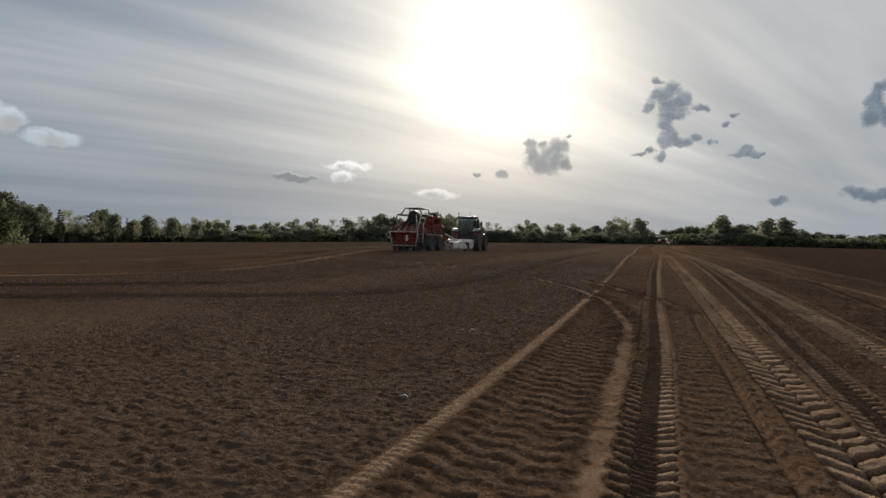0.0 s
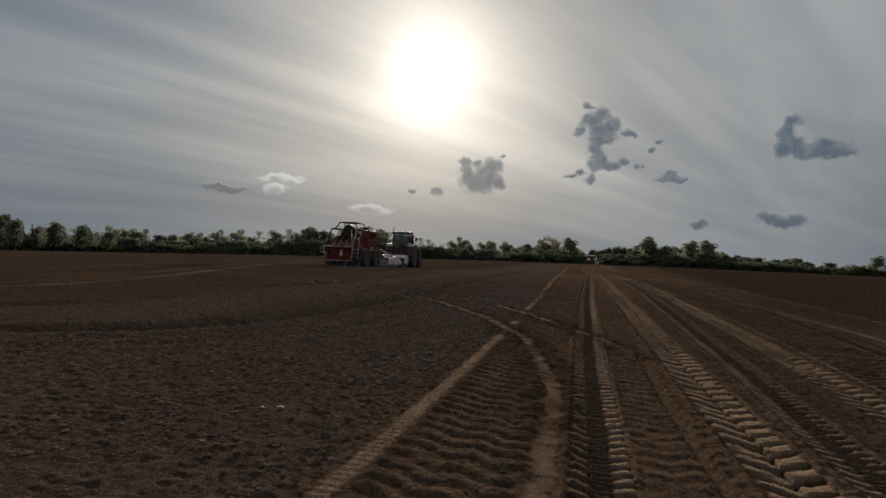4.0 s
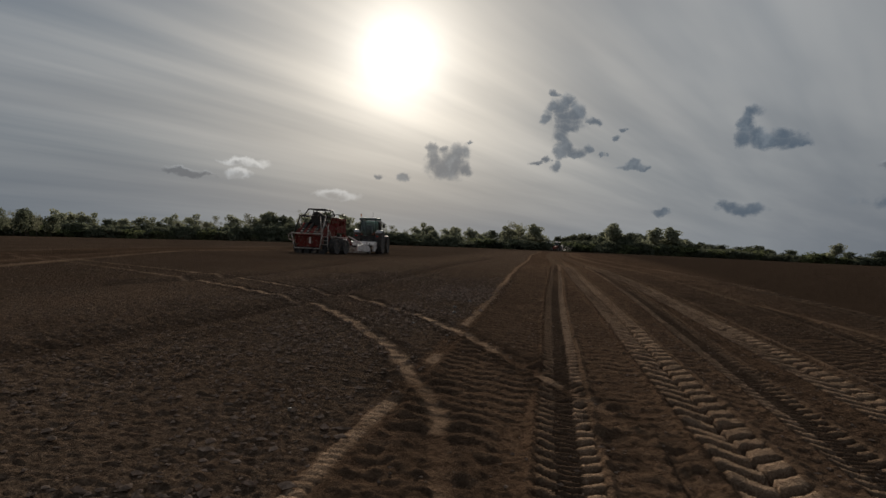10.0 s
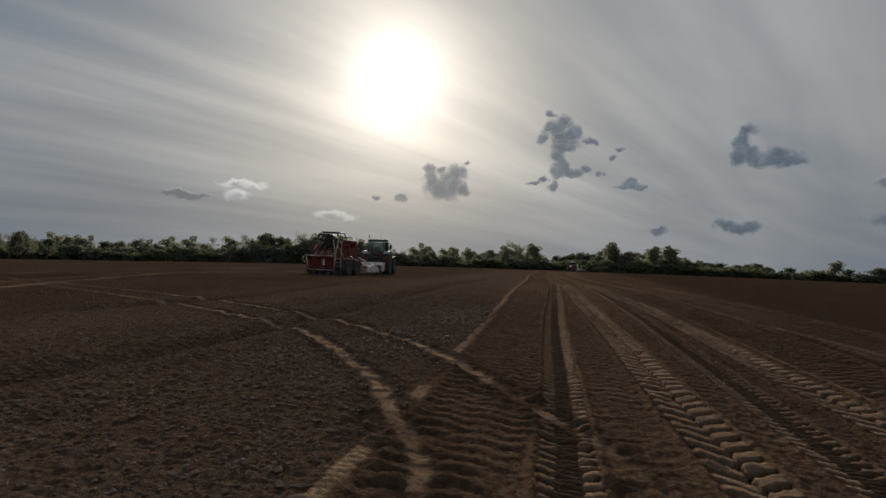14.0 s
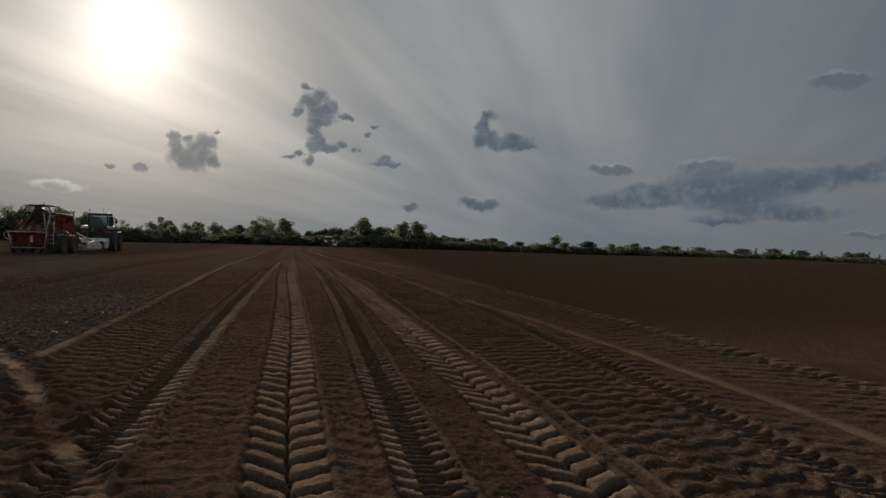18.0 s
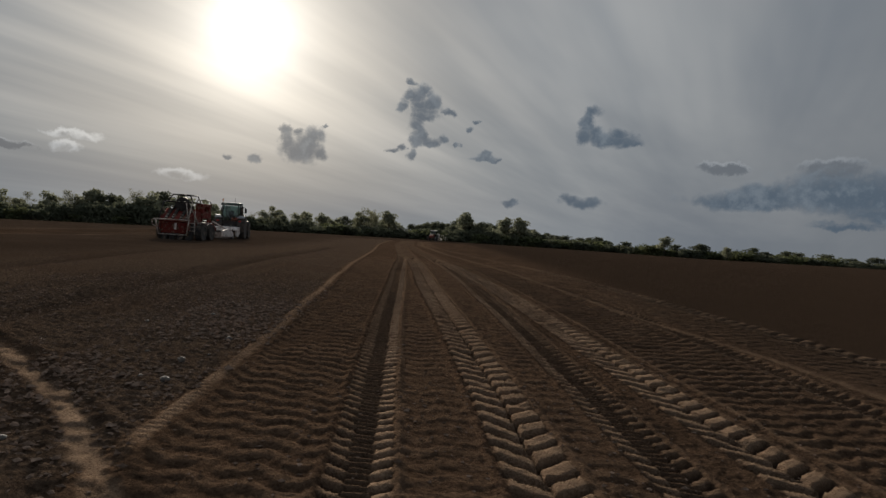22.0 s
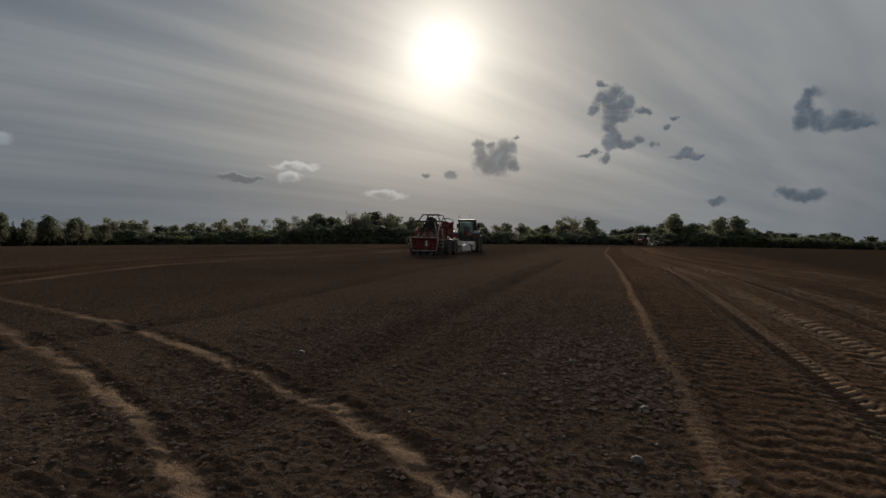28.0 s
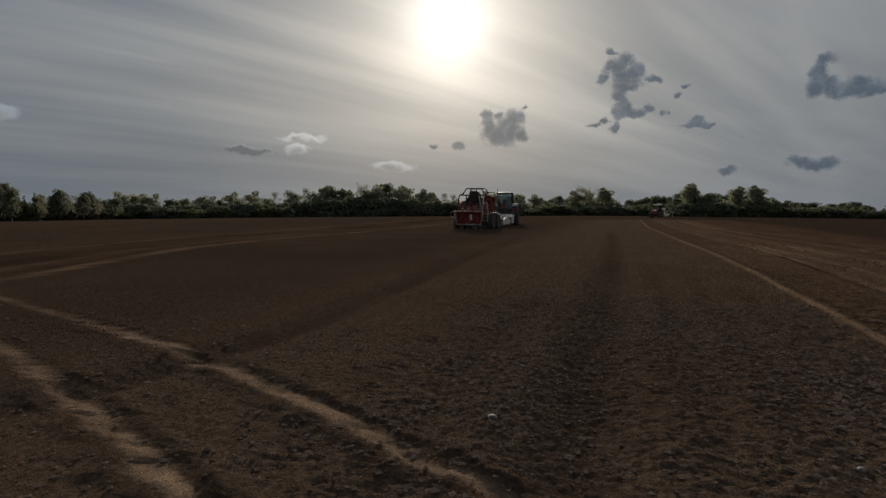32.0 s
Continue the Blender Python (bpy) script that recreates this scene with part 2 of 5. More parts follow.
# ---- materials ----
def material(name, base, rough=0.7, metal=0.0, vary=0.25, scale=6.0, bump=0.0, bump_scale=40.0, dirt=None, dirt_amount=0.0, random_tint=0.0, gloss=0.5):
    m = bpy.data.materials.new(name)
    m.use_nodes = True
    n = Nodes(m.node_tree)
    co = n.add("ShaderNodeTexCoord").outputs["Object"]
    big, fine = n.noise(co, scale, 5.0), n.noise(co, scale * 9.0, 3.0)
    lo, hi = tuple(c * (1 - vary) for c in base), tuple(min(1, c * (1 + vary)) for c in base)
    colour = n.mix(n.smooth(big.outputs[0], 0.3, 0.7), lo, hi)
    colour = n.mix(n.math("MULTIPLY", n.smooth(fine.outputs[0], 0.35, 0.75), 0.5 * vary), colour, tuple(c * 0.5 for c in base))
    if random_tint:
        info = n.add("ShaderNodeObjectInfo")
        node = n.add("ShaderNodeHueSaturation", Color=colour)
        n.put(node, "Value", n.math("ADD", 1 - random_tint, n.math("MULTIPLY", info.outputs["Random"], 2 * random_tint)))
        n.put(node, "Hue", n.math("ADD", 0.485, n.math("MULTIPLY", info.outputs["Random"], 0.03)))
        colour = node.outputs[0]
    if dirt:
        mask = n.smooth(n.noise(co, scale * 0.6, 6.0, 0.65).outputs[0], 0.62 - 0.4 * dirt_amount, 0.8 - 0.3 * dirt_amount)
        colour = n.mix(mask, colour, dirt)
    b = n.add("ShaderNodeBsdfPrincipled", **{"Base Color": colour, "Roughness": rough, "Metallic": metal, "Specular IOR Level": gloss, "Diffuse Roughness": 1.0 if rough > 0.8 else 0.0})
    if bump:
        h = n.add("ShaderNodeBump", Strength=bump, Distance=0.02, Height=n.noise(co, bump_scale, 4.0).outputs[0])
        n.put(b, "Normal", h)
    out = n.add("ShaderNodeOutputMaterial")
    n.tree.links.new(b.outputs[0], out.inputs[0])
    return m


def soil_material(name="field_soil"):
    """Tilled loam: grey crumbly tilth, browner rolled soil, paler where wheels pressed it dry."""
    m = bpy.data.materials.new(name)
    m.use_nodes = True
    n = Nodes(m.node_tree)
    co = n.add("ShaderNodeTexCoord").outputs["Object"]
    press, brown, moist_shade = (n.add("ShaderNodeAttribute") for _ in range(3))
    moist_shade.attribute_name = "moist_shade"
    press.attribute_name, brown.attribute_name = "pressed", "rolled"
    patch = n.noise(co, 0.35, 5.0, 0.6)
    crumb = n.noise(co, 19.0, 6.0, 0.7)
    clod = n.noise(co, 4.5, 5.0, 0.65)
    grain = n.noise(co, 60.0, 4.0, 0.6)
    grey = n.mix(n.smooth(crumb.outputs[0], 0.3, 0.72), (0.041, 0.0285, 0.0205), (0.150, 0.107, 0.077))
    tan = n.mix(n.smooth(crumb.outputs[0], 0.3, 0.72), (0.052, 0.032, 0.020), (0.180, 0.112, 0.071))
    colour = n.mix(brown.outputs["Fac"], grey, tan)
    colour = n.mix(n.math("MULTIPLY", n.smooth(patch.outputs[0], 0.4, 0.68), 0.45), colour, (0.078, 0.050, 0.034))
    # turned moist soil, and shade of grooves and clods painted into the colour
    colour = n.mix(n.math("MULTIPLY", moist_shade.outputs["Fac"], 0.85), colour, (0.032, 0.0225, 0.0165))
    pale = n.mix(n.smooth(grain.outputs[0], 0.3, 0.7), (0.19, 0.130, 0.088), (0.37, 0.262, 0.182))
    colour = n.mix(press.outputs["Fac"], colour, pale)
    colour = n.mix(n.math("MULTIPLY", n.smooth(grain.outputs[0], 0.62, 0.8), 0.35), colour, (0.23, 0.165, 0.120))
    b = n.add("ShaderNodeBsdfPrincipled", **{"Base Color": colour, "Roughness": 0.95, "Specular IOR Level": 0.0, "Diffuse Roughness": n.math("SUBTRACT", 0.6, n.math("MULTIPLY", press.outputs["Fac"], 0.3))})
    tall = n.math("ADD", n.math("ADD", n.math("MULTIPLY", crumb.outputs[0], 0.8), n.math("MULTIPLY", grain.outputs[0], 0.55)), n.math("MULTIPLY", clod.outputs[0], 0.22))
    h = n.add("ShaderNodeBump", Strength=1.0, Distance=0.08, Height=tall)
    n.put(b, "Normal", h)
    out = n.add("ShaderNodeOutputMaterial")
    n.tree.links.new(b.outputs[0], out.inputs[0])
    return m


def leaf_material(name, base):
    m = bpy.data.materials.new(name)
    m.use_nodes = True
    n = Nodes(m.node_tree)
    info, geo = n.add("ShaderNodeObjectInfo"), n.add("ShaderNodeNewGeometry")
    t = n.math("ADD", n.math("MULTIPLY", info.outputs["Random"], 0.6), n.math("MULTIPLY", geo.outputs["Random Per Island"], 0.4))
    colour = n.mix(t, tuple(c * 0.8 for c in base), tuple(c * 1.2 for c in base))
    d = n.add("ShaderNodeBsdfDiffuse", Color=colour)
    tr = n.add("ShaderNodeBsdfTranslucent", Color=colour)
    mx = n.add("ShaderNodeMixShader", i0=0.3)
    n.put(mx, 1, d)
    n.put(mx, 2, tr)
    out = n.add("ShaderNodeOutputMaterial")
    n.tree.links.new(mx.outputs[0], out.inputs[0])
    return m


def glass_material(name, tint=(0.75, 0.85, 0.83)):
    m = bpy.data.materials.new(name)
    m.use_nodes = True
    n = Nodes(m.node_tree)
    g, t = n.add("ShaderNodeBsdfGlossy", Color=(0.8, 0.8, 0.8, 1), Roughness=0.05), n.add("ShaderNodeBsdfTransparent", Color=(*tint, 1))
    mx = n.add("ShaderNodeMixShader", i0=0.05)
    n.put(mx, 1, t)
    n.put(mx, 2, g)
    out = n.add("ShaderNodeOutputMaterial")
    n.tree.links.new(mx.outputs[0], out.inputs[0])
    return m


SOIL = soil_material()
CRUMB = material("crumb_soil", (0.18, 0.132, 0.102), 0.95, vary=0.45, scale=14.0, bump=0.5, bump_scale=90.0, gloss=0.0)
DUSTY = (0.17, 0.125, 0.09)
RED = material("red_paint", (0.115, 0.018, 0.014), 0.7, gloss=0.12, vary=0.25, dirt=DUSTY, dirt_amount=0.35)
WHITE = material("white_paint", (0.60, 0.55, 0.52), 0.75, gloss=0.08, vary=0.12, dirt=DUSTY, dirt_amount=0.3)
STEEL = material("dusty_steel", (0.33, 0.29, 0.26), 0.75, metal=0.0, gloss=0.12, vary=0.3, dirt=DUSTY, dirt_amount=0.45)
DARK = material("dark_steel", (0.03, 0.028, 0.027), 0.75, gloss=0.15, vary=0.3, dirt=DUSTY, dirt_amount=0.2)
RUBBER = material("dusty_rubber", (0.035, 0.032, 0.030), 0.85, vary=0.3, dirt=(0.13, 0.1, 0.075), dirt_amount=0.4, bump=0.3)
RIM = material("rim_paint", (0.72, 0.67, 0.62), 0.5, vary=0.2, dirt=DUSTY, dirt_amount=0.2)
GREEN = material("dark_green_paint", (0.03, 0.055, 0.046), 0.7, gloss=0.15, vary=0.25, dirt=DUSTY, dirt_amount=0.2)
SILVER = material("silver_paint", (0.26, 0.265, 0.27), 0.65, gloss=0.1, metal=0.0, vary=0.15, dirt=DUSTY, dirt_amount=0.15)
BLACK_CAR = material("black_car_paint", (0.008, 0.008, 0.009), 0.6, vary=0.2, gloss=0.02, dirt=(0.014, 0.012, 0.010), dirt_amount=0.2)
CHROME = material("chrome", (0.10, 0.10, 0.105), 0.6, metal=0.2, gloss=0.1, vary=0.1)
LAMP_RED = material("red_lamp_glass", (0.35, 0.02, 0.015), 0.2, vary=0.2)
LAMP_ORANGE = material("orange_lamp_glass", (0.65, 0.2, 0.02), 0.25, vary=0.1)
PLATE = material("plate_white", (0.35, 0.35, 0.34), 0.5, vary=0.05)
SEAT = material("black_seat_cloth", (0.02, 0.02, 0.022), 0.9, vary=0.2)
GLASS = glass_material("cab_glass", (0.56, 0.65, 0.63))
DARK_GLASS = glass_material("dark_tinted_glass", (0.30, 0.34, 0.33))
BARK = material("grey_bark", (0.085, 0.072, 0.06), 0.95, vary=0.35, scale=3.0, bump=0.5)
STONE = material("field_stone", (0.10, 0.09, 0.082), 0.9, vary=0.3, scale=20.0, bump=0.4, random_tint=0.25, dirt=DUSTY, dirt_amount=0.25)
# far trees' spring, dark and twig tones are lifted and greyed to imitate haze
LEAF_SPRING = leaf_material("hazed_spring_leaves", (0.19, 0.197, 0.135))
LEAF_DARK = leaf_material("hazed_dark_leaves", (0.082, 0.090, 0.062))
LEAF_YELLOW = leaf_material("yellow_green_leaves", (0.08, 0.09, 0.046))
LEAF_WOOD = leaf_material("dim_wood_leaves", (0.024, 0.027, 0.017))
LEAF_PINE = leaf_material("pine_needles", (0.04, 0.046, 0.03))
LEAF_BROWN = leaf_material("hazed_bare_twig_buds", (0.14, 0.14, 0.095))
POWDER = leaf_material("lime_powder", (0.55, 0.54, 0.52))
HAZE = leaf_material("dust_flecks", (0.075, 0.06, 0.048))

# ---- the field ----
CX, CY = -4.86, 15.05
DOME, EDGE = 1.216e-4, 116.5


def lay(x, y):
    """Height of the smooth field: a gentle cross fall that runs out into an even slope."""
    x, y = np.asarray(x, float), np.asarray(y, float)
    u, v = x - CX, y - CY
    r = np.hypot(u, v)
    far = np.where(r < EDGE, -DOME * r * r, -DOME * EDGE ** 2 - 2 * DOME * EDGE * 0.985 * (np.minimum(r, 450.0) - EDGE) - 0.033 * np.maximum(r - 450.0, 0))
    a, b = 1.0 + 6.5 * np.tanh((x - 1.0) / 6.5), np.clip(y, 0, 45) - 15
    near = -0.0538 * a -0.00894 * b -7.11e-04 * a * a +1.31e-03 * a * b +3.10e-04 * b * b
    t = np.clip((r - 12.0) / 30.0, 0, 1)
    w = 1 - t * t * (3 - 2 * t)
    t = np.clip((y - 36.0) / 34.0, 0, 1)
    dip = (-0.13 + 0.6 * t * t * (3 - 2 * t)) * np.exp(-((x + 18) / 15.0) ** 2) * np.clip((y - 18) / 27, 0, 1) * np.clip((125 - y) / 40, 0, 1)
    mound = 0.7 * np.exp(-((x - 72) / 26.0) ** 2 - ((y - 100) / 34.0) ** 2) - 0.0055 * np.clip(-x - 22, 0, 120)
    return w * near + (1 - w) * far - dip + mound


def lattice(x, y, cell, seed):
    """Smooth value noise in -1..1, one value a cell."""
    u, v = np.asarray(x) / cell, np.asarray(y) / cell
    iu, iv = np.floor(u).astype(np.int64), np.floor(v).astype(np.int64)
    fu, fv = u - iu, v - iv
    fu, fv = fu * fu * (3 - 2 * fu), fv * fv * (3 - 2 * fv)

    def rnd(i, j):
        h = (i * 374761393 + j * 668265263 + seed * 974711) & 0x7FFFFFFF
        h = ((h ^ (h >> 13)) * 1274126177) & 0x7FFFFFFF
        return ((h ^ (h >> 16)) & 0xFFFF) / 32767.5 - 1.0

    a, b, c, d = rnd(iu, iv), rnd(iu + 1, iv), rnd(iu, iv + 1), rnd(iu + 1, iv + 1)
    return (a * (1 - fu) + b * fu) * (1 - fv) + (c * (1 - fu) + d * fu) * fv


def step(lo, hi, v):
    t = np.clip((v - lo) / (hi - lo), 0, 1)
    return t * t * (3 - 2 * t)


def band(v, lo, hi, soft):
    return step(lo - soft, lo + soft, v) * (1 - step(hi - soft, hi + soft, v))


def spline(points, n=24):
    """Catmull-Rom through a few points."""
    p = [np.array(q, float) for q in points]
    p = [2 * p[0] - p[1], *p, 2 * p[-1] - p[-2]]
    out = []
    for i in range(1, len(p) - 2):
        for t in np.linspace(0, 1, n, endpoint=False):
            a, b, c, d = p[i - 1:i + 3]
            out.append(0.5 * (2 * b + (c - a) * t + (2 * a - 5 * b + 4 * c - d) * t * t + (3 * b - a - 3 * c + d) * t ** 3))
    return np.array(out + [p[-2]])


def distance(x, y, line):
    """Signed distance to a line of points, and the way along it."""
    near, sign, along = np.full(x.shape, 1e9), np.ones(x.shape), np.zeros(x.shape)
    s = 0.0
    for a, b in zip(line[:-1], line[1:]):
        d = b - a
        length = math.hypot(*d)
        lo, hi = np.minimum(a, b) - 2.5, np.maximum(a, b) + 2.5
        pick = (x > lo[0]) & (x < hi[0]) & (y > lo[1]) & (y < hi[1])
        if pick.any():
            px, py = x[pick] - a[0], y[pick] - a[1]
            t = np.clip((px * d[0] + py * d[1]) / length ** 2, 0, 1)
            dist = np.hypot(px - t * d[0], py - t * d[1])
            old = near[pick]
            new_side = np.where(d[0] * py - d[1] * px > 0, -1.0, 1.0)
            better = dist < old
            near[pick] = np.where(better, dist, old)
            sg, al = sign[pick], along[pick]
            sign[pick], along[pick] = np.where(better, new_side, sg), np.where(better, s + t * length, al)
        s += length
    return near * sign, along


# wheel tracks of a light vehicle that turned off over the tilth
TRAIL_A = spline([(-28, 34.4), (-20, 31.2), (-13.7, 28.1), (-11.6, 26.95), (-9.4, 25.65), (-7.55, 24.45), (-5.95, 23.25), (-4.97, 22.3), (-4.08, 21.05), (-3.2, 19.7), (-2.6, 18.6), (-1.98, 17.1), (-1.5, 15.9),
                  (-1.05, 13.8), (-0.72, 12.0), (-0.57, 9.0), (-0.50, 6.2), (-0.42, 3.0), (-0.36, -12.0)])
TRAIL_B = spline([(-29, 36.0), (-20, 32.2), (-14.6, 29.8), (-12.4, 28.85), (-9.8, 27.55), (-7.6, 26.2), (-6.1, 25.2), (-5.02, 24.4), (-3.61, 22.95), (-2.65, 21.75), (-1.85, 20.45), (-1.3, 19.4), (-0.82, 18.5),
                  (-0.05, 17.0), (0.42, 15.5), (0.74, 13.4), (0.85, 10.0), (0.84, 5.0), (0.80, -12.0)])
# the planting outfit's headland turn
TURN_A = spline([(-24.5, 110), (-24.6, 80), (-24.0, 58), (-21.2, 43), (-18.9, 34.5), (-16.9, 26.5), (-15.9, 21.0), (-16.6, 17.0), (-18.4, 14.4), (-24, 10.5), (-40, 4)])
TURN_B = spline([(-31.5, 110), (-30.5, 72), (-28.6, 52), (-26.4, 42), (-25.3, 33.5), (-25.1, 26.0), (-27.6, 18.8), (-34, 13.5), (-50, 7)])
# dark drill lines in the tilth
DRILL = [spline([(-6.6, 66), (-6.1, 50), (-5.9, 37), (-5.92, 28.5), (-5.95, 22.4), (-6.28, 18.0), (-6.6, 15.4), (-7.2, 13.7), (-8.7, 12.0), (-14, 8.2), (-24, 2)]),
         spline([(-11.9, 66), (-10.4, 44), (-9.9, 32), (-10.1, 27.5), (-11.2, 22.5), (-11.1, 18.6), (-11.4, 15.9), (-12.8, 13.6), (-18, 9.6), (-32, 2)])]
# the straight tracks lean slowly to the left: x at each y
LANE_Y = (-20, 4, 8, 12, 16, 20, 24, 28, 32, 36, 42, 50, 60, 80)
LANES = {"edge": (-1.92, -1.92, -1.96, -2.0, -2.04, -2.13, -2.22, -2.31, -2.42, -2.55, -2.72, -2.93, -3.2, -4.0),
         "front_left": (0.0, -0.05, -0.10, -0.22, -0.35, -0.43, -0.54, -0.62, -0.67, -0.72, -0.80, -0.95, -1.3, -2.2),
         "rear_left": (1.85, 1.72, 1.52, 1.33, 1.18, 1.01, 0.85, 0.66, 0.43, 0.20, -0.08, -0.42, -0.9, -1.9),
         "front_right": (2.3, 2.28, 2.26, 2.22, 2.19, 2.11, 2.02, 1.91, 1.76, 1.58, 1.22, 0.7, 0.1, -1.0),
         "rear_right": (3.8, 3.74, 3.66, 3.56, 3.46, 3.34, 3.08, 2.85, 2.58, 2.25, 1.62, 0.9, 0.1, -1.3),
         "old_front": (6.1, 6.05, 6.0, 5.95, 5.93, 5.90, 5.78, 5.62, 5.2, 4.7, 3.9, 2.9, 1.8, 0.0),
         "old_rut": (7.9, 7.75, 7.6, 7.5, 7.4, 7.25, 6.85, 6.3, 5.3, 4.7, 3.9, 3.0, 1.9, 0.2),
         "old_rear": (9.9, 9.8, 9.7, 9.6, 9.5, 9.4, 8.95, 8.35, 7.7, 7.0, 6.0, 4.8, 3.3, 1.0)}


def lane(y, name):
    return np.interp(y, LANE_Y, LANES[name])


def tread(x, y, xc, half, pitch, deep, lean, seed, kind):
    """A tyre's print in a shallow trough with a small berm: its height, where it lies, and its raised pads."""
    wander = 0.02 * lattice(x * 0 + seed, y, 5.0, seed)
    u = (x - xc - wander) / half + 0.03 * lattice(x, y, 0.11, seed + 8)
    a = np.abs(u)
    inside = 1 - step(0.94, 1.04, a)
    shake = 0.07 * lattice(x, y, 0.6, seed + 1) + 0.022 * lattice(x, y, 0.07, seed + 5)
    if kind == "lug":       # drive tyre: broad pads in a herringbone that points back down the track
        wave = np.cos(2 * math.pi * (y / pitch - lean * a + np.where(u > 0, 0.5, 0.0) + shake))
        bar = np.where(u > 0, step(-0.5, -0.28, wave), step(-0.2, 0.1, wave)) * step(0.01, 0.06, a)
        pale = bar
    else:                   # ribbed front tyre: hooked pads along both shoulders, twice as many fine ribs between
        hook = np.cos(2 * math.pi * (y / pitch - lean * np.clip(a - 0.35, 0, 1) ** 1.4 + shake))
        ribs = np.cos(4 * math.pi * (y / pitch + 0.06 * u + 0.7 * shake))
        shoulder = step(0.34, 0.44, a)
        bar = np.where(a > 0.39, step(-0.3, 0.0, hook), 0.75 * step(-0.1, 0.25, ribs))
        bright = shoulder * np.where(u * (1 if kind == "rib_right" else -1) > 0, 1.0, 0.35)
        pale = bar * (0.28 + 0.72 * bright)
    bar = bar * (1 - step(0.2, 0.9, lattice(x, y, 0.35, seed + 6)) * 0.3)
    soft = 1 - step(46, 58, y)
    bar, pale = 0.3 + (bar - 0.3) * soft, 0.35 + (pale - 0.35) * soft
    worn = 0.85 + 0.2 * lattice(x, y, 0.8, seed + 2)
    h = inside * (-deep * 0.6 + deep * bar * worn + 0.006 * lattice(x, y, 0.06, seed + 9)) + 0.035 * np.exp(-((a - 1.2) / 0.14) ** 2) * (0.8 + 0.5 * lattice(x, y, 0.2, seed + 4))
    return h, inside, inside * pale + 0.2 * band(u, 1.02, 1.4, 0.06)


